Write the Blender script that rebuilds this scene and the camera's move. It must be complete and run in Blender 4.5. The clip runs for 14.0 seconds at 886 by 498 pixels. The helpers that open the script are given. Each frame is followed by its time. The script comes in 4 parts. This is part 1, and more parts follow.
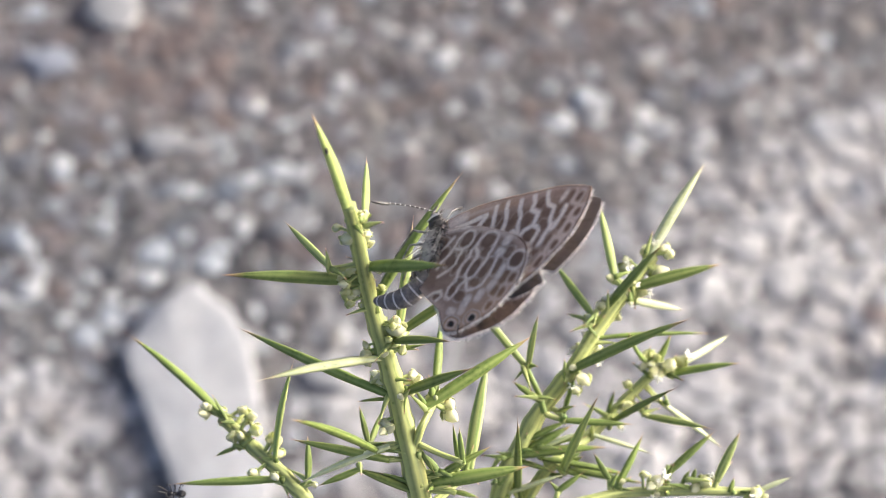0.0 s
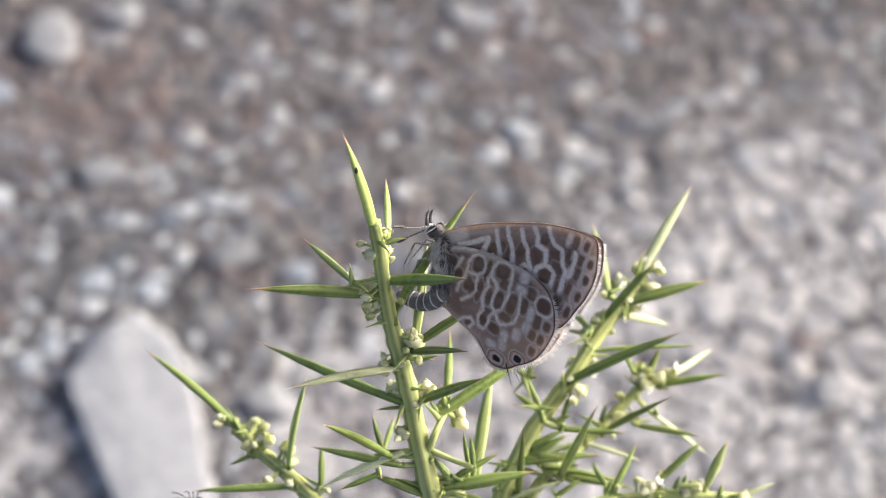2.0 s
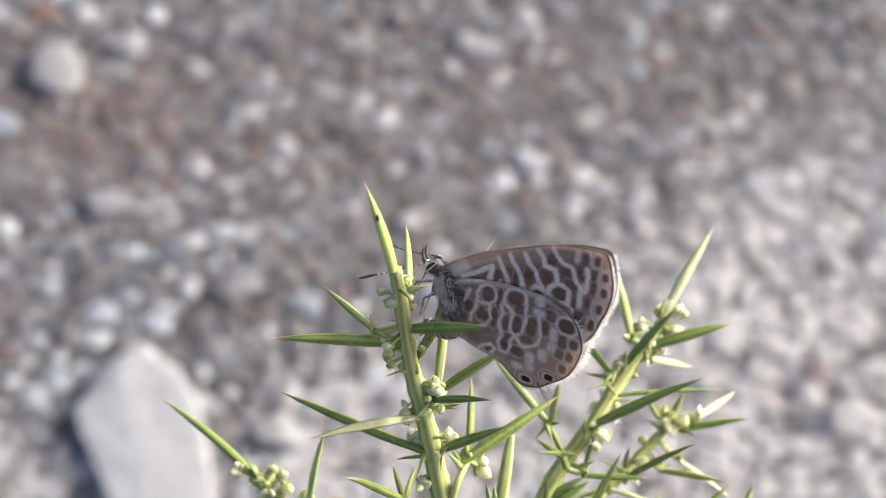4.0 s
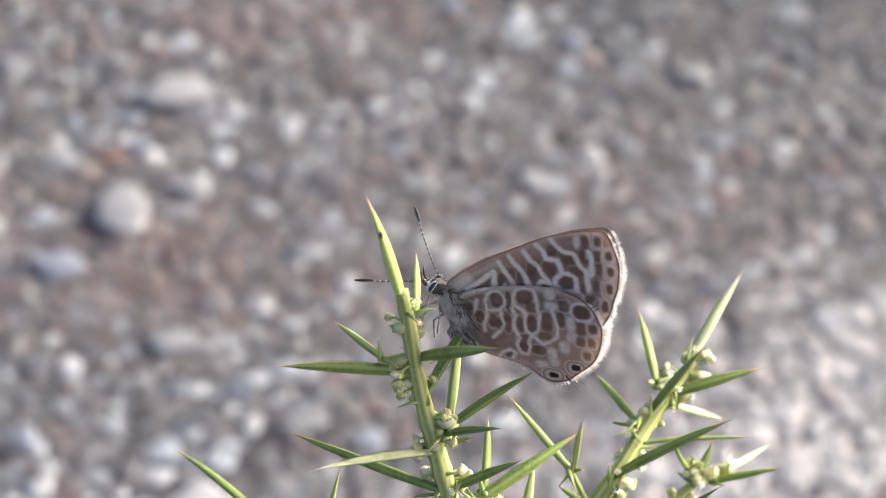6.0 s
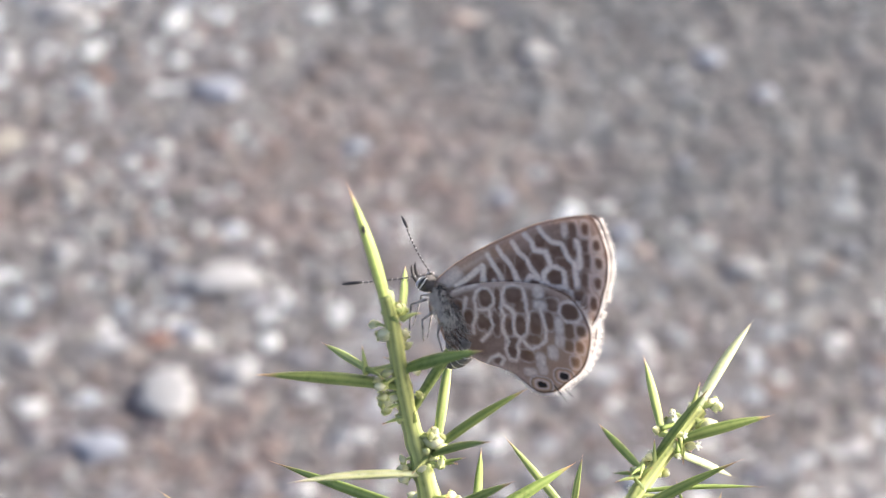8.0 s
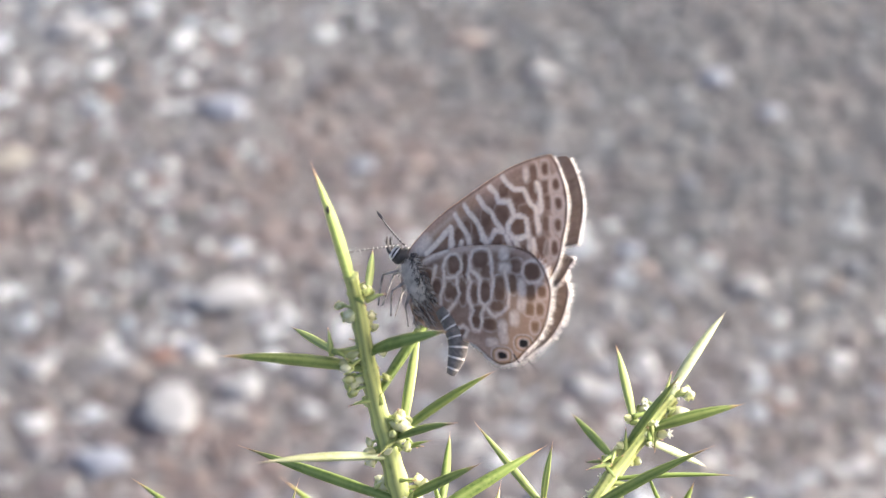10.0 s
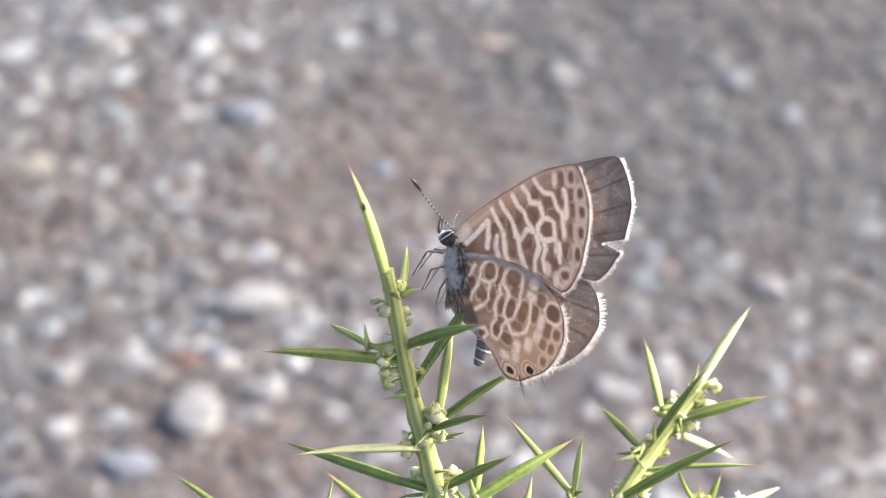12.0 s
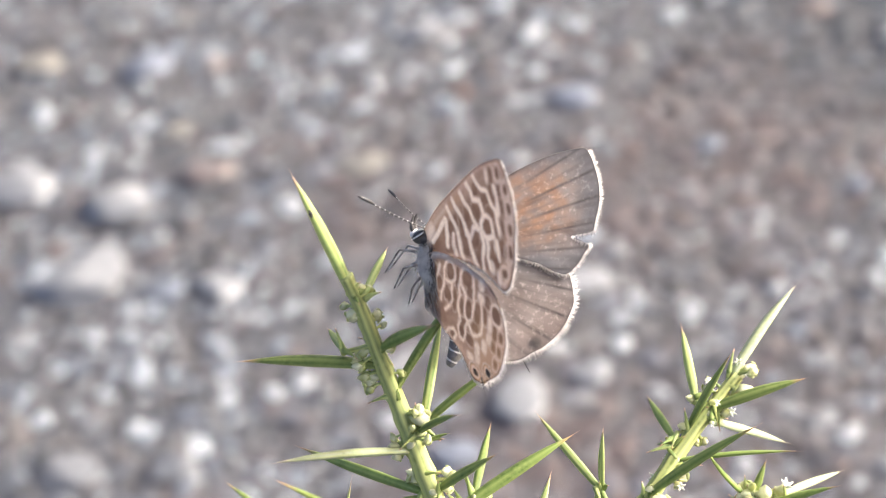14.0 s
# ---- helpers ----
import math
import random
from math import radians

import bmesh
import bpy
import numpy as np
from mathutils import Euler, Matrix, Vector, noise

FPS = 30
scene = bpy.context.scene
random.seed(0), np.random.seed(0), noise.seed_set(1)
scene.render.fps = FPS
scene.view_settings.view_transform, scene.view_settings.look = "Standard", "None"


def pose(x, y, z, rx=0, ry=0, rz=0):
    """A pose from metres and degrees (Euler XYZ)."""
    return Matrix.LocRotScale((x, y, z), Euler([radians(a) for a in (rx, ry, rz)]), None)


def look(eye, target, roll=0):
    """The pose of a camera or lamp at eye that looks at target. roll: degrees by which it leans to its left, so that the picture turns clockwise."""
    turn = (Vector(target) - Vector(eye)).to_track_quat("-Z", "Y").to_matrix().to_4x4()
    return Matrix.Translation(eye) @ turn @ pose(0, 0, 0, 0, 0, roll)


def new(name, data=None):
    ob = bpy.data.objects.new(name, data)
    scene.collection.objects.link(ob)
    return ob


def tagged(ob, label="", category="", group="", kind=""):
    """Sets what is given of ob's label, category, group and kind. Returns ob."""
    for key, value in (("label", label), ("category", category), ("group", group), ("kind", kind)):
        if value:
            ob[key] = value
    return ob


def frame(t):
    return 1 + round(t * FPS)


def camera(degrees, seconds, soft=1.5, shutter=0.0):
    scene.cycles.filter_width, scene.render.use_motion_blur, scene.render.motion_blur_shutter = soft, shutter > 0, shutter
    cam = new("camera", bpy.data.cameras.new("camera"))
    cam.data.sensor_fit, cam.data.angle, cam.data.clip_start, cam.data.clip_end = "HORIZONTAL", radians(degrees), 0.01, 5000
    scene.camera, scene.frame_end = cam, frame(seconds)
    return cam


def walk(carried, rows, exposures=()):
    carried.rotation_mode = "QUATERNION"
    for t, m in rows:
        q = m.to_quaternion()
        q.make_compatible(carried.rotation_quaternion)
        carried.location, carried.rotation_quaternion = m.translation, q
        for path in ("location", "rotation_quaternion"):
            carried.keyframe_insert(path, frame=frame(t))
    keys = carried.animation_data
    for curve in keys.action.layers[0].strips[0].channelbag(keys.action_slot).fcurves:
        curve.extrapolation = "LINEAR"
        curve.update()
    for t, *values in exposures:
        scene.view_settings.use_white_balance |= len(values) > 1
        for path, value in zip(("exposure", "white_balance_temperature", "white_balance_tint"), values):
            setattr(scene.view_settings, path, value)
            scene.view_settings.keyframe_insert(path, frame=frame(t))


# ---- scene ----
cam = camera(22.0, 14.0, soft=1.05)
# a small close-up lens: sharp on the butterfly, soft on the ground behind
cam.data.dof.use_dof = True
cam.data.dof.focus_distance = 0.187
cam.data.dof.aperture_fstop = 39.0
walk(cam, (
    (0, pose(0.01346, -0.09970, 0.44709, 33.321, 1.158, 2.245)),
    (0.5, pose(0.00832, -0.09911, 0.44911, 33.950, -0.753, 1.293)),
    (1, pose(0.00387, -0.10166, 0.45104, 33.827, -1.096, 1.060)),
    (1.5, pose(0.00302, -0.10483, 0.45269, 34.049, -1.190, 0.809)),
    (2, pose(0.00369, -0.10702, 0.45471, 34.222, -1.036, 0.741)),
    (2.5, pose(0.00212, -0.10801, 0.45406, 34.388, -0.963, 0.711)),
    (2.7, pose(0.00176, -0.10656, 0.45448, 34.184, -0.949, 0.734)),
    (4.8, pose(0.00276, -0.10329, 0.45229, 35.021, -0.479, -0.029)),
    (5, pose(0.00470, -0.10352, 0.45197, 35.000, -0.000, -0.000)),
    (5.5, pose(0.00658, -0.10603, 0.44810, 36.058, -0.202, 0.493)),
    (6, pose(0.00878, -0.11148, 0.44187, 39.545, 1.318, 1.506)),
    (6.5, pose(0.01233, -0.11558, 0.43282, 42.093, 1.862, 2.321)),
    (7, pose(0.01254, -0.11931, 0.42587, 44.370, 1.537, 2.663)),
    (7.5, pose(0.01540, -0.11987, 0.42387, 45.600, 1.884, 2.949)),
    (7.7, pose(0.01515, -0.12105, 0.42399, 45.914, 1.980, 3.189)),
    (9.8, pose(0.01915, -0.12414, 0.42117, 46.985, 2.386, 3.604)),
    (10, pose(0.01950, -0.12471, 0.42118, 47.079, 2.356, 3.812)),
    (10.5, pose(0.01915, -0.12525, 0.42208, 47.156, 2.595, 3.842)),
    (11, pose(0.02095, -0.12577, 0.42083, 47.084, 2.882, 3.795)),
    (11.5, pose(0.01943, -0.12707, 0.42115, 47.102, 2.801, 3.951)),
    (12, pose(0.01856, -0.12851, 0.42367, 47.227, 2.931, 3.844)),
    (12.5, pose(0.02367, -0.12615, 0.42329, 47.295, 4.334, 4.213)),
    (13, pose(0.03517, -0.12446, 0.42150, 47.543, 7.279, 5.710)),
    (13.5, pose(0.04661, -0.12245, 0.42002, 47.712, 10.729, 8.379)),
    (14, pose(0.05674, -0.12111, 0.41819, 47.518, 13.466, 10.212)),
), exposures=((0, 1.79), (0.5, 1.75), (2.5, 1.75), (5, 1.79), (5.5, 1.76), (6, 1.90), (7.5, 2.22), (10, 2.28), (11, 2.27), (12.5, 2.23), (14, 2.12)))

# ---- world and sun ----
world = bpy.data.worlds.new("sky")
scene.world = world
world.use_nodes = True
wn = world.node_tree.nodes
sky = wn.new("ShaderNodeTexSky")
sky.sky_type, sky.sun_disc = "NISHITA", False
SUN_TO = Vector((-0.924, -0.373, -0.40)).normalized()
sky.sun_elevation = math.asin(-SUN_TO.z)
sky.sun_rotation = math.atan2(-SUN_TO.x, -SUN_TO.y)
sky.air_density, sky.dust_density, sky.ozone_density = 0.35, 5.0, 0.0
wn["Background"].inputs["Strength"].default_value = 0.15
world.node_tree.links.new(sky.outputs["Color"], wn["Background"].inputs["Color"])
sun = new("sun", bpy.data.lights.new("sun", "SUN"))
sun.data.energy, sun.data.angle, sun.data.color = 1.15, radians(0.6), (0.91, 0.985, 1.0)
sun.matrix_world = look((0, 0, 2), Vector((0, 0, 2)) + SUN_TO)

MM = 0.001
TOP = Vector((0, 0, 0.280))


def mm(p):
    """A point given in millimetres from the centre of the shrub's crown."""
    return Vector(p) * MM + TOP


# ---- materials ----
def material(name, rough=0.6):
    m = bpy.data.materials.new(name)
    m.use_nodes = True
    nt = m.node_tree
    b = nt.nodes["Principled BSDF"]
    b.inputs["Roughness"].default_value = rough
    return m, nt, b


def mix(nt, fac, a, b):
    n = nt.nodes.new("ShaderNodeMix")
    n.data_type = "RGBA"
    for sock, v in ((n.inputs["Factor"], fac), (n.inputs["A"], a), (n.inputs["B"], b)):
        if isinstance(v, bpy.types.NodeSocket):
            nt.links.new(v, sock)
        elif isinstance(v, (int, float)):
            sock.default_value = v
        else:
            sock.default_value = (*v, 1)
    return n.outputs["Result"]


def noise_fac(nt, scale, detail=3.0, lo=0.35, hi=0.65, coord="Object"):
    tc = nt.nodes.new("ShaderNodeTexCoord")
    n = nt.nodes.new("ShaderNodeTexNoise")
    n.inputs["Scale"].default_value, n.inputs["Detail"].default_value = scale, detail
    nt.links.new(tc.outputs[coord], n.inputs["Vector"])
    r = nt.nodes.new("ShaderNodeMapRange")
    r.inputs["From Min"].default_value, r.inputs["From Max"].default_value = lo, hi
    nt.links.new(n.outputs["Fac"], r.inputs["Value"])
    return r.outputs["Result"]


def bump(nt, b, height, strength, distance):
    n = nt.nodes.new("ShaderNodeBump")
    n.inputs["Strength"].default_value, n.inputs["Distance"].default_value = strength, distance
    nt.links.new(height, n.inputs["Height"])
    nt.links.new(n.outputs["Normal"], b.inputs["Normal"])


def translucent(nt, b, colour, amount):
    """Lets light through a thin leaf or wing."""
    t = nt.nodes.new("ShaderNodeBsdfTranslucent")
    nt.links.new(colour, t.inputs["Color"])
    s = nt.nodes.new("ShaderNodeMixShader")
    s.inputs["Fac"].default_value = amount
    nt.links.new(b.outputs["BSDF"], s.inputs[1])
    nt.links.new(t.outputs["BSDF"], s.inputs[2])
    nt.links.new(s.outputs["Shader"], nt.nodes["Material Output"].inputs["Surface"])


def attribute(nt, name):
    n = nt.nodes.new("ShaderNodeAttribute")
    n.attribute_name = name
    s = nt.nodes.new("ShaderNodeSeparateColor")
    nt.links.new(n.outputs["Color"], s.inputs["Color"])
    return s.outputs


def ramp(nt, fac, stops):
    r = nt.nodes.new("ShaderNodeValToRGB")
    e = r.color_ramp.elements
    while len(e) < len(stops):
        e.new(0.5)
    for el, (p, c) in zip(e, stops):
        el.position, el.color = p, (*c, 1)
    nt.links.new(fac, r.inputs["Fac"])
    return r.outputs["Color"]


def plant_material(name, dark, light, tip, rib):
    """Green tissue: the attribute 'tissue' holds the way along (r) and the ribs across (g)."""
    m, nt, b = material(name, 0.45)
    a = attribute(nt, "tissue")
    info = nt.nodes.new("ShaderNodeObjectInfo")
    c = mix(nt, noise_fac(nt, 420), dark, light)
    c = mix(nt, noise_fac(nt, 2600, 2), c, light)
    hue = nt.nodes.new("ShaderNodeHueSaturation")
    v = nt.nodes.new("ShaderNodeMapRange")
    v.inputs["To Min"].default_value, v.inputs["To Max"].default_value = 0.75, 1.2
    nt.links.new(info.outputs["Random"], v.inputs["Value"])
    nt.links.new(v.outputs["Result"], hue.inputs["Value"])
    nt.links.new(c, hue.inputs["Color"])
    ribf = nt.nodes.new("ShaderNodeMath")
    ribf.operation = "MULTIPLY"
    ribf.inputs[1].default_value = rib
    nt.links.new(a["Green"], ribf.inputs[0])
    c = mix(nt, ribf.outputs[0], hue.outputs["Color"], (0.54, 0.57, 0.21))
    tipf = nt.nodes.new("ShaderNodeMapRange")
    tipf.inputs["From Min"].default_value, tipf.inputs["From Max"].default_value = 0.80, 0.95
    nt.links.new(a["Red"], tipf.inputs["Value"])
    c = mix(nt, tipf.outputs["Result"], c, tip)
    nt.links.new(c, b.inputs["Base Color"])
    b.inputs["Specular IOR Level"].default_value = 0.25
    bump(nt, b, noise_fac(nt, 5000, 3, 0.2, 0.8), 0.25, 0.00005)
    translucent(nt, b, c, 0.22)
    return m


LEAF = plant_material("leaf_green", (0.075, 0.130, 0.026), (0.162, 0.232, 0.056), (0.46, 0.26, 0.16), 0.28)
PALE = plant_material("leaf_pale", (0.320, 0.385, 0.225), (0.500, 0.545, 0.370), (0.50, 0.42, 0.30), 0.5)
LIME = plant_material("leaf_lime", (0.118, 0.196, 0.048), (0.225, 0.310, 0.105), (0.52, 0.30, 0.22), 0.8)
STEM = plant_material("stem_green", (0.185, 0.240, 0.070), (0.335, 0.385, 0.155), (0.36, 0.39, 0.11), 1.0)


def plain(name, colours, scale, rough=0.6, relief=0.2, depth=0.0001, through_light=0.0):
    m, nt, b = material(name, rough)
    c = mix(nt, noise_fac(nt, scale), colours[0], colours[1])
    nt.links.new(c, b.inputs["Base Color"])
    bump(nt, b, noise_fac(nt, scale * 3, 4, 0.2, 0.8), relief, depth)
    if through_light:
        translucent(nt, b, c, through_light)
    return m




def bud_material():
    """Cream to yellow-green buds that let some light through."""
    m, nt, b = material("bud_cream", 0.5)
    info = nt.nodes.new("ShaderNodeObjectInfo")
    c = mix(nt, info.outputs["Random"], (0.42, 0.46, 0.13), (0.74, 0.73, 0.44))
    c = mix(nt, noise_fac(nt, 900), c, (0.80, 0.79, 0.58))
    nt.links.new(c, b.inputs["Base Color"])
    bump(nt, b, noise_fac(nt, 2700, 4, 0.2, 0.8), 0.3, 0.0001)
    translucent(nt, b, c, 0.45)
    return m


BUD = bud_material()
PETAL = plain("petal_white", ((0.66, 0.66, 0.52), (0.84, 0.83, 0.74)), 900, 0.6)
SEPAL = plain("sepal_pale", ((0.26, 0.31, 0.08), (0.52, 0.53, 0.24)), 900, 0.6)
FUR = plain("fur_grey", ((0.58, 0.545, 0.51), (0.90, 0.86, 0.81)), 1100, 0.9, 0.8, 0.0002, 0.5)
HAIR = plain("hair_pale", ((0.68, 0.63, 0.59), (0.90, 0.86, 0.81)), 1500, 0.8, through_light=0.5)
HAIR_DARK = plain("hair_dark", ((0.030, 0.027, 0.027), (0.12, 0.108, 0.10)), 1500, 0.8)
FRINGE = plain("fringe_white", ((0.76, 0.73, 0.70), (0.90, 0.87, 0.84)), 800, 0.8, through_light=0.45)
BLACK = plain("chitin_black", ((0.012, 0.011, 0.012), (0.030, 0.027, 0.026)), 900, 0.35)
LEG = plain("leg_grey", ((0.085, 0.076, 0.070), (0.48, 0.45, 0.42)), 1400, 0.7, through_light=0.25)
WHITE = plain("scale_white", ((0.62, 0.60, 0.58), (0.80, 0.78, 0.76)), 1500, 0.8)


def banded(name, a_col, b_col, bands):
    """Rings of two colours along local x, by the attribute 'tissue'."""
    m, nt, b = material(name, 0.75)
    a = attribute(nt, "tissue")
    w = nt.nodes.new("ShaderNodeMath")
    w.operation = "MULTIPLY"
    w.inputs[1].default_value = bands
    nt.links.new(a["Red"], w.inputs[0])
    f = nt.nodes.new("ShaderNodeMath")
    f.operation = "FRACT"
    nt.links.new(w.outputs[0], f.inputs[0])
    r = nt.nodes.new("ShaderNodeMapRange")
    r.inputs["From Min"].default_value, r.inputs["From Max"].default_value = 0.82, 0.92
    nt.links.new(f.outputs[0], r.inputs["Value"])
    base = mix(nt, noise_fac(nt, 1800, 3), a_col, tuple(min(1, v * 1.9) for v in a_col))
    c = mix(nt, r.outputs["Result"], base, b_col)
    nt.links.new(c, b.inputs["Base Color"])
    bump(nt, b, noise_fac(nt, 3500, 3), 0.5, 0.0001)
    return m


ABDOMEN = banded("abdomen_banded", (0.078, 0.070, 0.065), (0.60, 0.565, 0.53), 6.5)
ANTENNA = banded("antenna_ringed", (0.020, 0.018, 0.018), (0.60, 0.58, 0.56), 14)


def wing_material(name, ground, pale, dark, warm, through_light):
    """Wing scales: the attribute 'scales' holds the pale lines (r), dark cells (g) and warm rings (b)."""
    m, nt, b = material(name, 0.7)
    a = attribute(nt, "scales")
    g = mix(nt, noise_fac(nt, 260, 4, 0.3, 0.7), tuple(v * 0.82 for v in ground), tuple(v * 1.15 for v in ground))
    g = mix(nt, noise_fac(nt, 5200, 2, 0.3, 0.9), g, tuple(min(1, v * 1.5) for v in ground))
    c = mix(nt, a["Green"], g, dark)
    c = mix(nt, a["Blue"], c, warm)
    jet = nt.nodes.new("ShaderNodeMapRange")
    jet.inputs["From Min"].default_value, jet.inputs["From Max"].default_value = 1.0, 1.6
    nt.links.new(a["Green"], jet.inputs["Value"])
    c = mix(nt, jet.outputs["Result"], c, (0.022, 0.018, 0.017))
    p = mix(nt, noise_fac(nt, 4200, 2, 0.3, 0.7), tuple(v * 0.8 for v in pale), pale)
    c = mix(nt, a["Red"], c, p)
    nt.links.new(c, b.inputs["Base Color"])
    b.inputs["Specular IOR Level"].default_value = 0.25
    b.inputs["Sheen Weight"].default_value = 0.15
    bump(nt, b, noise_fac(nt, 6000, 3, 0.2, 0.8), 0.4, 0.00004)
    g = nt.nodes.new("ShaderNodeGamma")
    g.inputs["Gamma"].default_value = 0.85
    nt.links.new(c, g.inputs["Color"])
    t = nt.nodes.new("ShaderNodeMix")
    t.data_type, t.blend_type = "RGBA", "MULTIPLY"
    t.inputs["Factor"].default_value = 1.0
    nt.links.new(g.outputs["Color"], t.inputs["A"])
    t.inputs["B"].default_value = (1.0, 0.87, 0.73, 1)
    translucent(nt, b, t.outputs["Result"], through_light)
    return m


UNDER = wing_material("wing_under", (0.440, 0.325, 0.262), (0.97, 0.905, 0.825), (0.172, 0.102, 0.072), (0.60, 0.37, 0.18), 0.46)


def upper_material():
    """The upper side: grey-brown with a coppery sheen put in as fixed colour, and a dark border."""
    m, nt, b = material("wing_upper", 0.5)
    a = attribute(nt, "scales")
    g = mix(nt, noise_fac(nt, 300, 4, 0.3, 0.7), (0.122, 0.119, 0.125), (0.210, 0.203, 0.212))
    g = mix(nt, noise_fac(nt, 2600, 3, 0.56, 0.76), g, (0.36, 0.34, 0.35))
    c = mix(nt, a["Green"], g, (0.095, 0.096, 0.112))
    plain_scales = c
    # iridescent copper glint painted in, the same from every angle
    c = mix(nt, a["Blue"], c, (0.30, 0.150, 0.080))
    c = mix(nt, a["Red"], c, (0.016, 0.014, 0.015))
    nt.links.new(c, b.inputs["Base Color"])
    b.inputs["Sheen Weight"].default_value = 0.3
    bump(nt, b, noise_fac(nt, 4500, 3, 0.2, 0.8), 0.4, 0.00005)
    g = nt.nodes.new("ShaderNodeGamma")
    g.inputs["Gamma"].default_value = 0.55
    nt.links.new(plain_scales, g.inputs["Color"])
    translucent(nt, b, g.outputs["Color"], 0.5)
    return m


UPPER = upper_material()


def stone_material(name, colours):
    m, nt, b = material(name, 0.8)
    c = mix(nt, noise_fac(nt, 180, 5), colours[0], colours[1])
    c = mix(nt, noise_fac(nt, 900, 3, 0.45, 0.8), c, colours[2])
    nt.links.new(c, b.inputs["Base Color"])
    bump(nt, b, noise_fac(nt, 600, 5, 0.2, 0.8), 0.5, 0.0008)
    return m


STONE = {
    "w": stone_material("stone_white", ((0.176, 0.180, 0.189), (0.227, 0.230, 0.239), (0.123, 0.126, 0.129))),
    "rock": stone_material("stone_pale", ((0.235, 0.240, 0.254), (0.295, 0.304, 0.320), (0.187, 0.188, 0.193))),
    "g": stone_material("stone_grey", ((0.117, 0.120, 0.131), (0.158, 0.163, 0.172), (0.081, 0.083, 0.086))),
    "b": stone_material("stone_bluish", ((0.136, 0.152, 0.186), (0.188, 0.205, 0.239), (0.102, 0.106, 0.133))),
    "p": stone_material("stone_pinkish", ((0.143, 0.114, 0.105), (0.182, 0.154, 0.144), (0.107, 0.085, 0.084))),
    "c": stone_material("stone_cream", ((0.158, 0.146, 0.128), (0.198, 0.187, 0.166), (0.122, 0.112, 0.101))),
    "r": stone_material("stone_rust", ((0.136, 0.073, 0.055), (0.173, 0.101, 0.078), (0.096, 0.053, 0.045))),
}
STONE_WORDS = {"w": "pale whitish", "g": "mid grey", "b": "bluish grey", "p": "pinkish beige", "c": "cream", "r": "rusty red"}


def gravel_material():
    m, nt, b = material("gravel", 0.85)
    geo = nt.nodes.new("ShaderNodeNewGeometry")
    c = ramp(nt, geo.outputs["Random Per Island"], (
        (0.00, (0.024, 0.023, 0.026)), (0.14, (0.043, 0.043, 0.047)), (0.30, (0.068, 0.072, 0.080)), (0.45, (0.081, 0.095, 0.119)), (0.56, (0.090, 0.069, 0.064)),
        (0.68, (0.105, 0.113, 0.122)), (0.77, (0.128, 0.120, 0.113)), (0.84, (0.175, 0.197, 0.230)), (0.91, (0.303, 0.327, 0.347)), (1.00, (0.367, 0.386, 0.395))))
    a = attribute(nt, "soil")
    c = mix(nt, a["Red"], c, (0.085, 0.060, 0.055))
    c = mix(nt, a["Green"], c, (0.282, 0.278, 0.281))
    c = mix(nt, a["Blue"], c, (0.031, 0.035, 0.041))
    c = mix(nt, noise_fac(nt, 500, 4, 0.62, 1.1), c, (0.075, 0.080, 0.090))
    c = mix(nt, noise_fac(nt, 26, 3, 0.58, 0.85), c, (0.068, 0.068, 0.073))
    c = mix(nt, noise_fac(nt, 44, 4, 0.52, 0.95), c, (0.086, 0.062, 0.058))
    nt.links.new(c, b.inputs["Base Color"])
    bump(nt, b, noise_fac(nt, 900, 4, 0.2, 0.8), 0.4, 0.0004)
    return m


GRAVEL = gravel_material()
GROUND = plain("ground_soil", ((0.058, 0.054, 0.057), (0.098, 0.097, 0.099)), 60, 0.95, 0.8, 0.003)


# ---- mesh helpers ----
def part(name, bm, mat, parent=None, label=""):
    me = bpy.data.meshes.new(name)
    bm.to_mesh(me)
    bm.free()
    for mt in (mat if isinstance(mat, (list, tuple)) else [mat]):
        me.materials.append(mt)
    me.shade_smooth()
    ob = new(name, me)
    ob.parent = parent
    return tagged(ob, label)


def thing(name, at=(0, 0, 0), **tags):
    ob = new(name)
    ob.location = at
    ob.empty_display_size = 0.005
    return tagged(ob, **tags)


def tube(bm, path, radii, sides=8, ribs=0.0, flat=1.0, side=None, start=0.0, end=1.0):
    """A closed tube along path; ribs deepen every second edge; flat squeezes it along its own normal."""
    layer = bm.verts.layers.float_color.get("tissue") or bm.verts.layers.float_color.new("tissue")
    rings, n = [], len(path)
    ref = Vector(side) if side else Vector((0.31, -0.87, 0.39))
    for i, (p, r) in enumerate(zip(path, radii)):
        d = (path[min(i + 1, n - 1)] - path[max(i - 1, 0)]).normalized()
        u = (ref - d * ref.dot(d)).normalized()
        w = d.cross(u)
        ring = []
        for k in range(sides):
            a = 2 * math.pi * k / sides
            rr = r * (1 - ribs * (k % 2))
            v = bm.verts.new(p + u * (math.cos(a) * rr * flat) + w * (math.sin(a) * rr))
            v[layer] = (start + (end - start) * i / (n - 1), 1 - k % 2, 0, 1)
            ring.append(v)
        rings.append(ring)
    for a, b in zip(rings, rings[1:]):
        for k in range(sides):
            bm.faces.new((a[k], a[(k + 1) % sides], b[(k + 1) % sides], b[k]))
    bm.faces.new(rings[0][::-1])
    bm.faces.new(rings[-1])


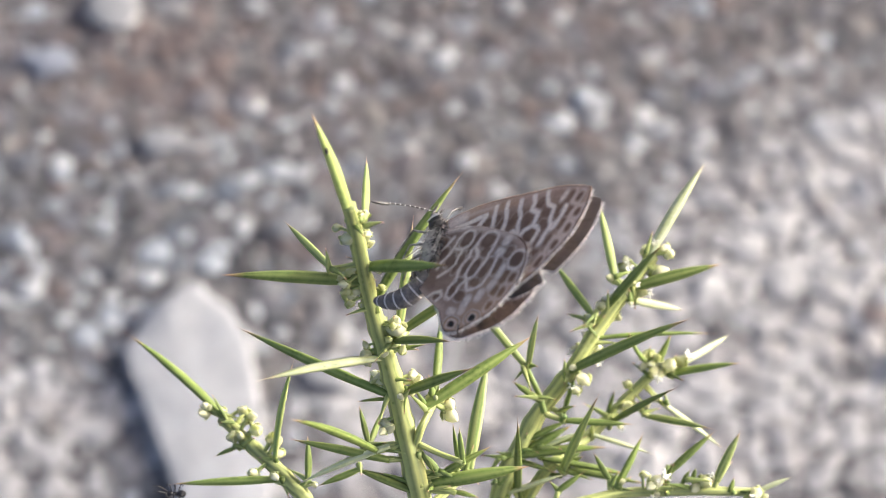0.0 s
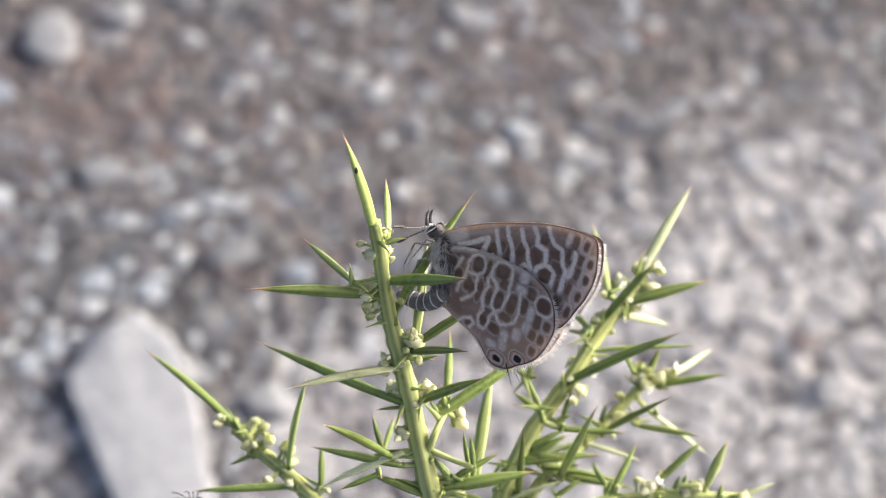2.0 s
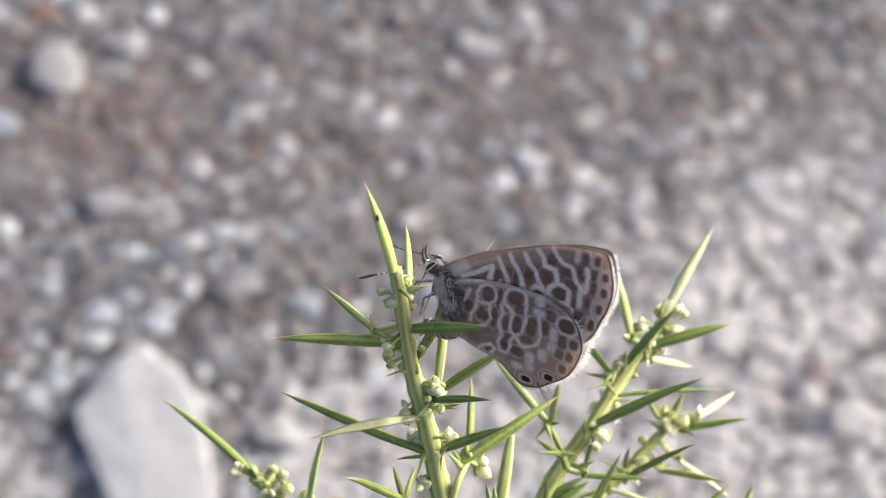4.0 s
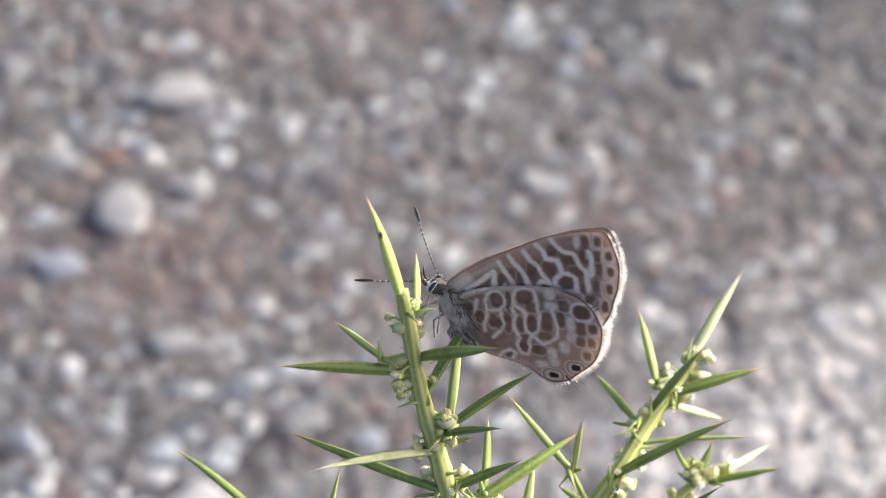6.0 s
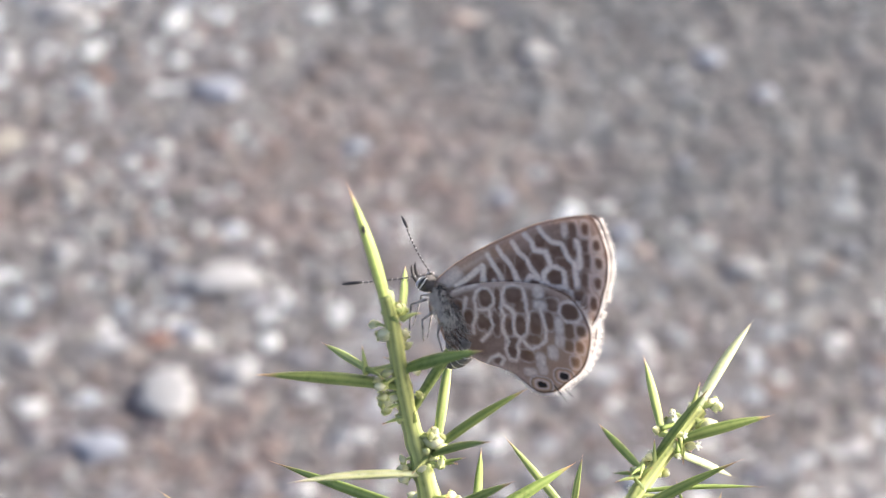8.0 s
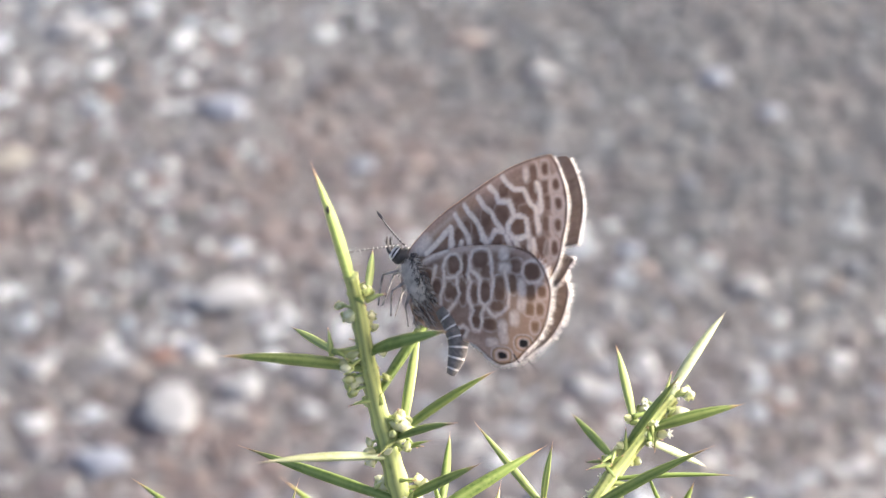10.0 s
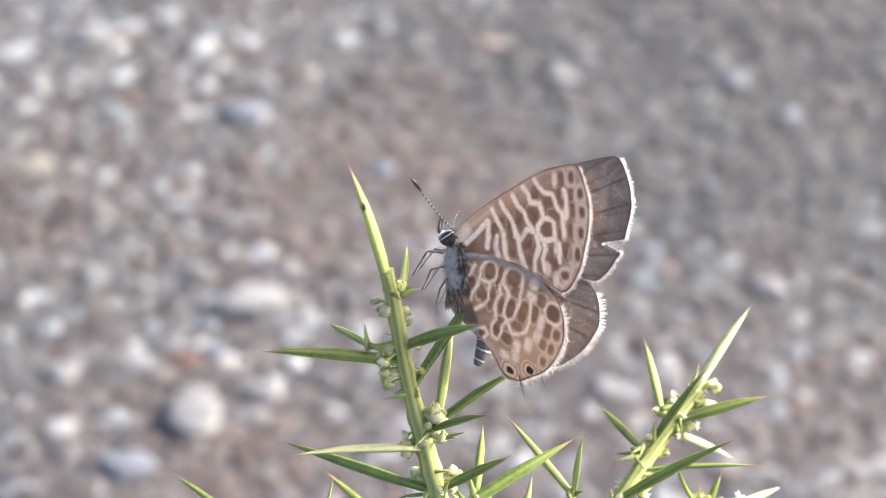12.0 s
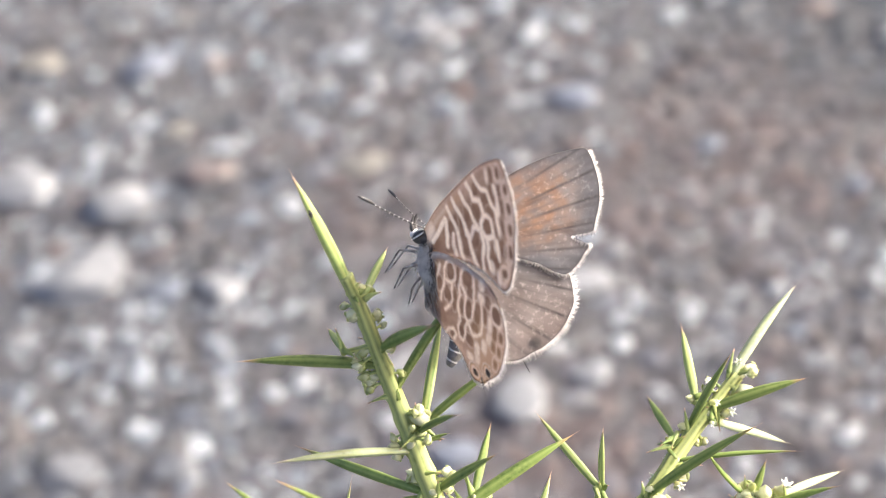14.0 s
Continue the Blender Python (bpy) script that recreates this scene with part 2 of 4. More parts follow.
def ellipsoid(bm, centre, axes, turn=None, seg=16, rings=10, rough=0.0, seed=0):
    made = bmesh.ops.create_uvsphere(bm, u_segments=seg, v_segments=rings, radius=1.0)["verts"]
    m = turn.to_matrix() if turn else Matrix.Identity(3)
    for v in made:
        k = 1 + rough * noise.noise(v.co * 2.3 + Vector((seed, 0, 0)))
        v.co = Vector(centre) + m @ Vector((v.co.x * axes[0], v.co.y * axes[1], v.co.z * axes[2])) * k


def bend(a, b, sag, n):
    """Points on an arc from a to b that bulges by the vector sag at its middle."""
    return [a.lerp(b, i / n) + sag * (4 * (i / n) * (1 - i / n)) for i in range(n + 1)]


def smooth_loop(points, per=6):
    """A closed curve through the points."""
    pts, out = [Vector((*p, 0)) for p in points], []
    n = len(pts)
    for i in range(n):
        p0, p1, p2, p3 = pts[i - 1], pts[i], pts[(i + 1) % n], pts[(i + 2) % n]
        for k in range(per):
            t = k / per
            out.append(0.5 * (2 * p1 + (p2 - p0) * t + (2 * p0 - 5 * p1 + 4 * p2 - p3) * t * t + (3 * p1 - p0 - 3 * p2 + p3) * t ** 3))
    return out


# ---- ground ----
def build_ground():
    bm = bmesh.new()
    bmesh.ops.create_grid(bm, x_segments=8, y_segments=8, size=40.0)
    tagged(part("ground", bm, GROUND), "flat grey-brown stony soil, sunlit", "ground", kind="structure")


SOIL_PATCHES = ((-80, 249, 26, 1), (-24, 349, 26, 1), (-84, 244, 24, 1), (-48, 372, 30, 1), (-65, 351, 40, 1), (30, 270, 18, 0.8), (-150, 350, 30, 0.7),
                (-30, 262, 36, 0.55), (35, 262, 38, 0.5), (90, 262, 30, 0.45), (-110, 262, 30, 0.6), (-20, 225, 30, 0.3))


PALE_PATCHES = ((95, 155, 46), (70, 185, 34), (105, 205, 34), (45, 145, 34), (15, 145, 30), (-20, 150, 22), (-95, 140, 20))
GREY_PATCHES = ((75, 425, 70), (110, 380, 50), (10, 430, 60), (60, 370, 56), (-36, 395, 34))


def build_gravel(count=44000, strewn=14000):
    """Loose gravel, thick behind the shrub and thinning out around it, joined into one mesh."""
    rng = np.random.default_rng(5)
    kinds = []
    for k in range(16):
        bm = bmesh.new()
        bmesh.ops.create_icosphere(bm, subdivisions=2 if k < 8 else 1, radius=1.0)
        base = np.array([v.co for v in bm.verts])
        tri = np.array([[v.index for v in f.verts] for f in bm.faces])
        bm.free()
        shape = base * np.array([1 + 0.30 * noise.noise(Vector(v) * 1.3 + Vector((k * 7.1, 3.0, 1.0))) for v in base])[:, None]
        for _ in range(7 if k < 8 else 0):
            face = rng.normal(0, 1, 3)
            face /= np.linalg.norm(face)
            shape -= np.clip(shape @ face - rng.uniform(0.5, 0.8), 0, None)[:, None] * face
        kinds.append((shape * 1.2, tri))
    x, y = rng.uniform(-0.35, 0.18, count), rng.uniform(0.06, 0.54, count)
    r = 0.00102 * np.exp(rng.normal(0.14, 0.58, count)).clip(0.5, 3.6)
    wide = np.random.default_rng(6)
    x, y = np.append(x, wide.normal(-0.08, 0.55, strewn)), np.append(y, wide.normal(0.25, 0.55, strewn))
    r = np.append(r, 0.0010 * np.exp(wide.normal(0.1, 0.5, strewn)).clip(0.5, 3.0))
    count += strewn
    soil = np.zeros(count)
    for px, py, pr, strength in SOIL_PATCHES:
        d = np.hypot(x * 1000 - px, (y * 1000 - py)) / pr
        soil = np.maximum(soil, np.clip(1.4 - d + rng.normal(0, 0.25, count), 0, 1) * (rng.random(count) < 0.85) * strength)
    pale, grey = np.zeros(count), np.zeros(count)
    for store, rows in ((pale, PALE_PATCHES), (grey, GREY_PATCHES)):
        for px, py, pr in rows:
            d = np.hypot(x * 1000 - px, (y * 1000 - py)) / pr
            store[:] = np.maximum(store, np.clip(1.5 - d + rng.normal(0, 0.3, count), 0, 1) * (rng.random(count) < 0.93))
    grey *= 1 - 0.8 * soil
    verts, faces, sizes, total = [], [], [], 0
    for i in range(count):
        a, sq = rng.uniform(0, 6.283), rng.uniform(0.045, 0.12)
        shape, tri = kinds[i % 8 + (8 if r[i] < 0.00105 or i >= count - strewn else 0)]
        p = shape * r[i] * np.array([rng.uniform(0.85, 1.3), rng.uniform(0.7, 1.0), sq])
        q = np.stack([p[:, 0] * math.cos(a) - p[:, 1] * math.sin(a), p[:, 0] * math.sin(a) + p[:, 1] * math.cos(a), p[:, 2]], 1)
        verts.append(q + np.array([x[i], y[i], r[i] * sq * rng.uniform(0.1, 0.7)]))
        faces.append(tri + total)
        sizes.append(len(q))
        total += len(q)
    verts, faces = np.concatenate(verts), np.concatenate(faces)
    me = bpy.data.meshes.new("gravel")
    me.vertices.add(len(verts))
    me.vertices.foreach_set("co", verts.astype(np.float32).ravel())
    me.loops.add(faces.size)
    me.loops.foreach_set("vertex_index", faces.astype(np.int32).ravel())
    me.polygons.add(len(faces))
    me.polygons.foreach_set("loop_start", np.arange(0, faces.size, 3, dtype=np.int32))
    me.polygons.foreach_set("loop_total", np.full(len(faces), 3, dtype=np.int32))
    me.update(calc_edges=True)
    at = me.attributes.new("soil", "FLOAT_COLOR", "POINT")
    col = np.zeros((len(verts), 4), np.float32)
    for k, store in enumerate((soil * 0.74, pale * 0.92, grey * 0.85)):
        col[:, k] = np.repeat(store, sizes)
    col[:, 3] = 1
    at.data.foreach_set("color", col.ravel())
    me.materials.append(GRAVEL)
    me.shade_smooth()
    tagged(new("gravel", me), "loose mixed grey, brown and white gravel on the ground", "gravel", kind="stuff")


PEBBLES = (
    (-94, 265, 8.5, "w"), (-76, 222, 5.5, "w"), (12, 275, 3.9, "w"), (97, 164, 5.0, "w"), (-44, 199, 5.1, "g"), (-32, 158, 6.1, "w"),
    (93, 178, 3.8, "p"), (-84, 307, 7.9, "w"), (-98, 284, 3.4, "r"), (-75, 272, 4.1, "w"), (-11, 340, 3.5, "b"), (55, 313, 4.8, "w"),
    (-53, 360, 3.6, "b"), (-128, 315, 4.1, "w"), (27, 319, 3.2, "p"), (-131, 278, 4.2, "w"), (-96, 385, 5.7, "b"), (-3, 403, 4.4, "w"),
    (-27, 418, 4.5, "p"), (46, 402, 3.9, "b"), (-147, 423, 6.3, "w"), (-157, 362, 6.2, "c"))
PEBBLES_FAR = (
    (-240, 415, 8.3, "b"), (-205, 361, 7.8, "p"), (-232, 351, 10.7, "w"), (-231, 317, 13.3, "w"), (-188, 311, 6.8, "w"),
    (-218, 414, 4.5, "p"), (-223, 381, 4.4, "c"), (-216, 243, 7.2, "g"), (-185, 244, 6.0, "g"), (-131, 391, 3.2, "r"), (-38, 360, 3.2, "p"),
    (-107, 246, 5.4, "b"), (-92, 287, 3.6, "b"), (-49, 280, 3.0, "w"), (23, 326, 3.4, "b"), (63, 386, 3.6, "b"),
    (-283, 420, 7.1, "c"), (-269, 359, 9.9, "w"), (-204, 309, 3.7, "b"))


def build_pebble(x, y, r, key, seed):
    rng = random.Random(seed)
    bm = bmesh.new()
    bmesh.ops.create_icosphere(bm, subdivisions=4, radius=1.0)
    faces = []
    for _ in range(9):
        n = Vector((rng.gauss(0, 1), rng.gauss(0, 1), rng.gauss(0, 0.4))).normalized()
        faces.append((n, rng.uniform(0.48, 0.85)))
    turn = Matrix.Rotation(seed * 1.7, 3, "Z")
    for v in bm.verts:
        p = v.co * (1.05 + 0.25 * noise.noise(v.co * 1.2 + Vector((seed * 3.3, 0, 0))))
        for n, d in faces:
            over = p.dot(n) - d
            if over > 0:
                p = p - n * over * 0.92
        p = p * (1.15 + 0.05 * noise.noise(p * 4.0 + Vector((0, seed, 0))))
        q = turn @ p
        v.co = Vector((q.x * 1.18, q.y * 0.86, q.z * 0.24)) * (r * MM)
    ob = part("pebble", bm, STONE[key])
    ob.location = (x * MM, y * MM, r * MM * 0.11)
    tagged(ob, STONE_WORDS[key] + " angular pebble lying in the gravel", "pebble", "pebbles in the gravel")


def build_rock():
    """The large pale flat stone with a pointed end."""
    rim = smooth_loop(((-64.5, 180.5), (-59.5, 177), (-54.5, 172.5), (-51, 166), (-47.3, 153.3), (-45, 141), (-42, 129), (-44, 114), (-52, 108), (-60, 118),
                       (-65, 132), (-70, 142.5), (-74.5, 152.5), (-78, 161.5), (-76, 167), (-71, 174.5)), 5)
    c = Vector((-61, 145, 0))
    bm = bmesh.new()
    rings = []
    for k, (s, z) in enumerate(((0.97, -1.0), (0.99, 0.4), (1.02, 1.6), (1.025, 3.0), (1.0, 3.6), (0.965, 3.9), (0.90, 4.05), (0.70, 4.2), (0.45, 4.3), (0.2, 4.4))):
        ring = []
        for p in rim:
            q = c + (p - c) * (s * (1 + 0.035 * noise.noise(p * 0.16 + Vector((0, 0, k * 0.35))) + 0.015 * noise.noise(p * 0.6 + Vector((0, 0, k)))))
            ring.append(bm.verts.new(Vector((q.x, q.y, z + 0.7 * noise.noise(q * 0.11) + 0.2 * noise.noise(q * 0.5))) * MM))
        rings.append(ring)
    n = len(rim)
    for a, b in zip(rings, rings[1:]):
        for k in range(n):
            bm.faces.new((a[k], a[(k + 1) % n], b[(k + 1) % n], b[k]))
    bm.faces.new(rings[-1])
    bm.faces.new(rings[0][::-1])
    bmesh.ops.recalc_face_normals(bm, faces=bm.faces)
    tagged(part("rock", bm, STONE["rock"]), "large pale flat stone with a pointed end on the gravel", "rock")


build_ground()
build_gravel()
for number, row in enumerate(PEBBLES + PEBBLES_FAR):
    build_pebble(*row, number + 1)
build_rock()

# ---- the spiny shrub ----
# base, tip (millimetres from the crown's centre) and width of every leaf
LEAVES_A = (
    ((-0.4, -2, 21.6), (-3.1, 0.8, 32.6), 0.74),
    ((0.6, -1.8, 21.6), (0.2, 6.2, 19), 0.46),
    ((-2.1, -3, 16.5), (-6.9, 5, 11.2), 0.47),
    ((0.2, -3.1, 14.9), (-11.2, -4.1, 17.0), 0.78),
    ((0.8, -2.6, 16.4), (7.5, -6.2, 22.4), 0.76),
    ((1, -3.7, 12.5), (8, 6.7, 16.7), 0.75),
    ((3, -4.5, 10), (3.9, 4.2, 13.7), 0.61),
    ((2.6, -4.9, 9.5), (10.4, -1.6, 13.6), 0.7),
    ((2.5, -5.1, 9.2), (7.7, -8.2, 14.5), 0.55),
    ((2.7, -5.4, 8.4), (5.3, -5.5, 9.5), 0.32),
    ((1.5, -6, 8), (-7.9, -11.2, 12.7), 0.68),
    ((2, -7.5, 4.8), (-11.6, 0.6, 1.6), 0.64),
    ((3.3, -7.3, 4.7), (9.2, -7, 8.6), 0.65),
    ((4.9, -7.5, 2.7), (14.1, -1.1, 4.4), 0.77),
)
LEAVES_L = (
    ((1.2, -10.5, 0.4), (-4.3, -17.8, 18.8), 0.56),
    ((2.2, -11, -0.1), (-6.4, -9.7, 0.8), 0.56),
    ((2.2, -10.1, 0.7), (-5.6, -13, -1.3), 0.63),
    ((4.3, -12.9, -2), (-1.2, -11.3, -0.9), 0.64),
    ((0.3, -9.1, -1.2), (-0.8, -5, -1.5), 0.38),
    ((0.3, -9.1, -1.2), (1.3, -4.4, -2.7), 0.38),
    ((0.3, -14.6, 5.2), (-3.3, -15.9, 4.3), 0.42),
)
LEAVES_C = (
    ((-13.5, -1.8, -10), (-23.1, 6.1, -9), 0.77),
    ((-8.4, -6.8, -8.4), (-6.4, -1.4, -0), 0.55),
    ((-7.6, -8.7, -8.4), (-17.5, -9.3, -8.8), 0.55),
    ((-5.3, -9.1, -7.7), (-5.4, -5.8, -5.4), 0.49),
    ((-13, -2.4, -10.1), (-14.6, -0.3, -8.6), 0.31),
    ((-11.8, -4.7, -10.1), (-14.1, -5.5, -10.7), 0.31),
)
LEAVES_B = (
    ((24.1, 12.4, -4.1), (29.4, 22, -2.6), 0.75),
    ((20.4, 7.9, -5.7), (25.1, 10.4, 1.1), 0.63),
    ((21, 10.2, -4.6), (19.4, 17.1, -2.2), 0.59),
    ((22.6, 9.6, -5.1), (30.8, 11.6, -3.8), 0.79),
    ((19.2, 7.1, -6), (15.5, 14.6, -8.6), 0.53),
    ((19.2, 6.7, -6.3), (16.8, 9.2, -9.2), 0.32),
    ((22.2, 8.6, -5.5), (27.9, 12.4, -13.2), 0.53),
    ((17, 2.5, -8.1), (27.8, 4.3, -1.2), 0.77),
    ((19.3, 5.4, -7), (30.2, 6.3, -7.2), 0.48),
)
LEAVES_D = (
    ((24.5, 5.4, -13.8), (26.5, 8.3, -10.2), 0.58),
    ((26.1, 5.7, -13.6), (32.9, 5.5, -10.8), 0.57),
    ((21, 1.4, -15.3), (26.3, -2.5, -1.6), 0.66),
    ((27.5, 6.6, -13.1), (32.3, 11.6, -15.9), 0.48),
    ((24.5, 6.4, -13.1), (22.2, 5, -4.8), 0.42),
    ((24.5, 2.4, -15.6), (30, -1.6, -10.5), 0.52),
    ((25.9, 3.5, -15.2), (31.6, 0.1, -17.5), 0.42),
    ((26, -5.1, -12.5), (30.1, -1.9, -10.2), 0.52),
    ((30.3, -5.5, -12.9), (32.4, -1.7, -10.3), 0.62),
    ((21.4, -6.4, -13.2), (23.8, -2.2, -10.3), 0.51),
    ((33.9, -5.8, -14.2), (37.1, -4.6, -13.4), 0.47),
    ((25.8, -6.3, -13.3), (26.4, -4.1, -11.8), 0.41),
)
LEAVES_M = (
    ((16.7, -4.1, -14.5), (19.6, -3.1, -1.9), 0.6),
    ((12.8, -5.5, -15.9), (12.7, -6.6, 0.3), 0.54),
    ((8.6, -9.1, -5.5), (10.1, 1.1, -2.5), 0.84),
    ((6.2, -11.8, -1.2), (10.7, -9.6, 0.3), 0.47),
    ((11.2, -3.9, -12.3), (21.1, -3, -11.7), 0.88),
    ((5.7, -12.3, -1.6), (14.1, -10.9, -0.6), 0.85),
    ((13.4, -3.5, -12.1), (17.6, -1.4, -10.6), 0.6),
    ((16.8, -1.9, -9), (23, -2.1, -9.1), 0.46),
    ((13.4, 1.8, -6.4), (7.4, 7.9, -2.8), 0.51),
    ((13.5, 2, -6.3), (14.3, 4.4, -1.2), 0.46),
    ((14.7, -0.6, -8.1), (12, 0.9, -7.1), 0.45),
    ((5.8, -6.4, 2.9), (6, 1.3, 3.1), 0.53),
)
LEAVES_N = (
    ((16.7, -0.6, -10.3), (17.8, 1.7, -6.8), 0.46),
    ((14.9, -3.4, -13.4), (21.5, -4.3, -14.1), 0.59),
    ((17, -3.8, -14.5), (24.6, -4.8, -15.2), 0.45),
    ((11.9, -4, -12.4), (16.2, -5, -13.1), 0.49),
    ((8.3, -11.5, 0.6), (7.9, -9, 2.4), 0.38),
)
LEAVES_X = (
    ((19, 0.1, -14.9), (25.2, -1.4, -16), 0.45),
    ((16.7, -4, -14.4), (19.6, -4.7, -14.9), 0.4),
    ((17, -3.5, -14.6), (16.2, -2.1, -13.7), 0.35),
    ((17.1, -3.3, -14.5), (18.5, -2.3, -13.8), 0.35),
    ((17.5, -3.2, -14.7), (22.7, -3.9, -15.2), 0.5),
    ((12.7, -4, -12.4), (19.2, -1.7, -10.8), 0.5),
    ((13.6, -2.6, -11.5), (17.3, -1, -10.4), 0.45),
    ((12, -6.3, -14.6), (17.2, -4.8, -13.5), 0.49),
    ((11, -6, -13.6), (13.2, -4.1, -12.3), 0.44),
    ((16.2, -7.5, -11.8), (18.6, -6, -10.7), 0.4),
    ((20.8, 2.1, -15), (21.4, 4, -13.7), 0.36),
    ((27.2, -6, -13.1), (28, -4.7, -12.2), 0.36),
)
LEAVES_Y = (
    ((28.2, -5.5, -12.8), (28.5, -4.6, -12.1), 0.36),
    ((6.2, -11.5, -1), (4.7, -10.2, -0), 0.48),
    ((3.6, -10.4, 0.3), (-0.2, -10.3, 0.4), 0.43),
    ((4.8, -12.5, -1.7), (1, -11.6, -1.1), 0.38),
    ((7.4, -12.7, -2.1), (9.7, -13.1, -2.4), 0.39),
    ((2.2, -6.7, 6.4), (-0.1, -4.3, 8.1), 0.33),
    ((4.8, -10.4, 0.4), (6, -11.9, -0.7), 0.33),
    ((8, -11, -1.3), (7.3, -7.8, 1), 0.39),
    ((14.9, -3, -11.8), (18.9, -2.2, -11.3), 0.41),
    ((20.9, -5.8, -12.6), (19.4, -3.8, -11.2), 0.41),
    ((31.5, -6.1, -13.7), (31.9, -5, -13), 0.36),
    ((2.7, -7.7, 4.4), (-0.6, -8, 4.2), 0.34),
)

shrub = thing("spiny_shrub", (0.006, -0.004, 0), label="spiny green shrub with stiff pointed leaves and small cream buds", category="shrub")
ROOT = Vector((0.006, -0.004, 0))


STEM_PATHS = []


def build_stem(points, radius, taper=0.75, mat=None):
    pts = [mm(p) - ROOT for p in points]
    path = []
    for a, b in zip(pts, pts[1:]):
        path += [a.lerp(b, k / 8) for k in range(8)]
    path.append(pts[-1])
    for _ in range(3):
        path = [path[0]] + [(p + q + q + r) / 4 for p, q, r in zip(path, path[1:], path[2:])] + [path[-1]]
    bm = bmesh.new()
    n = len(path)
    STEM_PATHS.extend(path)
    way = [0.0]
    for p, q in zip(path, path[1:]):
        way.append(way[-1] + (q - p).length / MM)
    radii = [radius * MM * (1 - (1 - taper) * i / (n - 1)) * (1 + 0.16 * max(0.0, math.cos((way[-1] - way[i]) * 1.35)) ** 6) for i in range(n)]
    tube(bm, path, radii, 14, 0.15, end=0.7)
    return part("stem", bm, mat or STEM, shrub)


def build_leaf(base, tip, width, seed, mat, arch=0.03):
    """A stiff spine-tipped leaf; where its foot stands off the stem a short green stalk joins the two."""
    rng = random.Random(seed)
    a, b = mm(base) - ROOT, mm(tip) - ROOT
    length = (b - a).length
    side = Vector((rng.uniform(-1, 1), rng.uniform(-1, 1), 1.2)).normalized()
    d = (b - a).normalized()
    up = (side - d * side.dot(d)).normalized()
    n = 20
    path = bend(a, b, up * (arch * length * rng.uniform(0.3, 1.3)), n)
    radii = []
    for i in range(n + 1):
        t = i / n
        body = min(1.0, 0.72 + 1.1 * t) * (1 - max(0.0, (t - 0.38) / 0.56) ** 1.9)
        radii.append(max(width * 0.72 * MM * body, 0.00005 * (1.12 - t)))
    bm = bmesh.new()
    tube(bm, path, radii, 10, 0.16, 0.66, tuple(up))
    leaf = part("leaf", bm, mat, shrub)
    foot = min(STEM_PATHS, key=lambda q: (q - a).length)
    gap = (foot - a).length
    if 0.0004 < gap < 0.007:
        bm = bmesh.new()
        r = max(width * 0.42 * MM, 0.00024)
        tube(bm, bend(foot, a + d * r * 0.5, Vector((0, 0, -0.06)) * gap, 6), [r * (1.15 - 0.03 * k) for k in range(7)], 10, 0.10, end=0.6)
        part("leaf_stalk", bm, STEM, leaf)
    return leaf


def build_thorn(at, seed, size):
    """A short brown-tipped spine at a node."""
    rng = random.Random(seed)
    a = mm(at) - ROOT
    d = Vector((rng.gauss(0, 1), rng.gauss(0, 0.7), rng.gauss(0.25, 0.8))).normalized()
    path = bend(a - d * 0.0003, a + d * size * MM, Vector((0, 0, 0.00015)), 6)
    bm = bmesh.new()
    tube(bm, path, [0.00026, 0.00025, 0.00021, 0.00016, 0.00011, 0.00006, 0.00003], 7)
    part("thorn", bm, LEAF if seed % 2 else LIME, shrub)


def build_bud(at, seed, size=0.98):
    """A small round cream bud in a pale cup with pointed sepals."""
    rng = random.Random(seed)
    p = mm(at) - ROOT
    foot = min(STEM_PATHS, key=lambda q: (q - p).length)
    if (p - foot).length > 0.0010:
        p = foot + (p - foot).normalized() * min(rng.uniform(0.0013, 0.0019), (p - foot).length)
    d = Vector((rng.uniform(-1, 1), rng.uniform(-0.9, 0.3), rng.uniform(0.1, 1))).normalized()
    turn = d.to_track_quat("Z", "Y")
    s = size * MM * rng.uniform(0.8, 1.15)
    bm = bmesh.new()
    ellipsoid(bm, p + d * s * 0.45, (s * 0.54, s * 0.52, s * 0.80), turn, 14, 10, 0.2, seed)
    heart = p + d * s * 0.45
    for v in bm.verts:
        h = (v.co - heart).dot(d) / (s * 0.8)
        if h > 0:
            v.co = heart + d * h * s * 0.8 + (v.co - heart - d * h * s * 0.8) * (1 - 0.55 * h ** 1.5)
    bud = part("bud", bm, BUD, shrub)
    if seed % 3 == 0 and at[0] > 12:
        bm = bmesh.new()
        for k in range(5):
            o = turn @ Vector((math.cos(1.257 * k), math.sin(1.257 * k), 0))
            tube(bm, [heart + d * s * 0.5, heart + d * s * 0.95 + o * s * 0.25, heart + d * s * 1.15 + o * s * 0.62], [s * 0.10, s * 0.17, s * 0.03], 6, 0, 0.5)
        part("petal", bm, PETAL, bud, "small white petals")
    bm = bmesh.new()
    for k in range(4):
        a = 1.57 * k + rng.uniform(0, 0.6)
        o = turn @ Vector((math.cos(a), math.sin(a), 0))
        q = [p - d * s * 0.4, p + o * s * 0.52 - d * s * 0.1, p + o * s * 0.72 + d * s * 0.35]
        tube(bm, q, [s * 0.30, s * 0.20, s * 0.03], 6, 0, 0.5)
    part("sepal", bm, SEPAL, bud)
    foot = min(STEM_PATHS, key=lambda q: (q - p).length)
    if (foot - p).length < 0.0045:
        bm = bmesh.new()
        tube(bm, bend(foot, p, Vector((0, 0, 0.0003)), 6), [s * 0.22] * 7, 7)
        part("stalk", bm, LIME, bud)


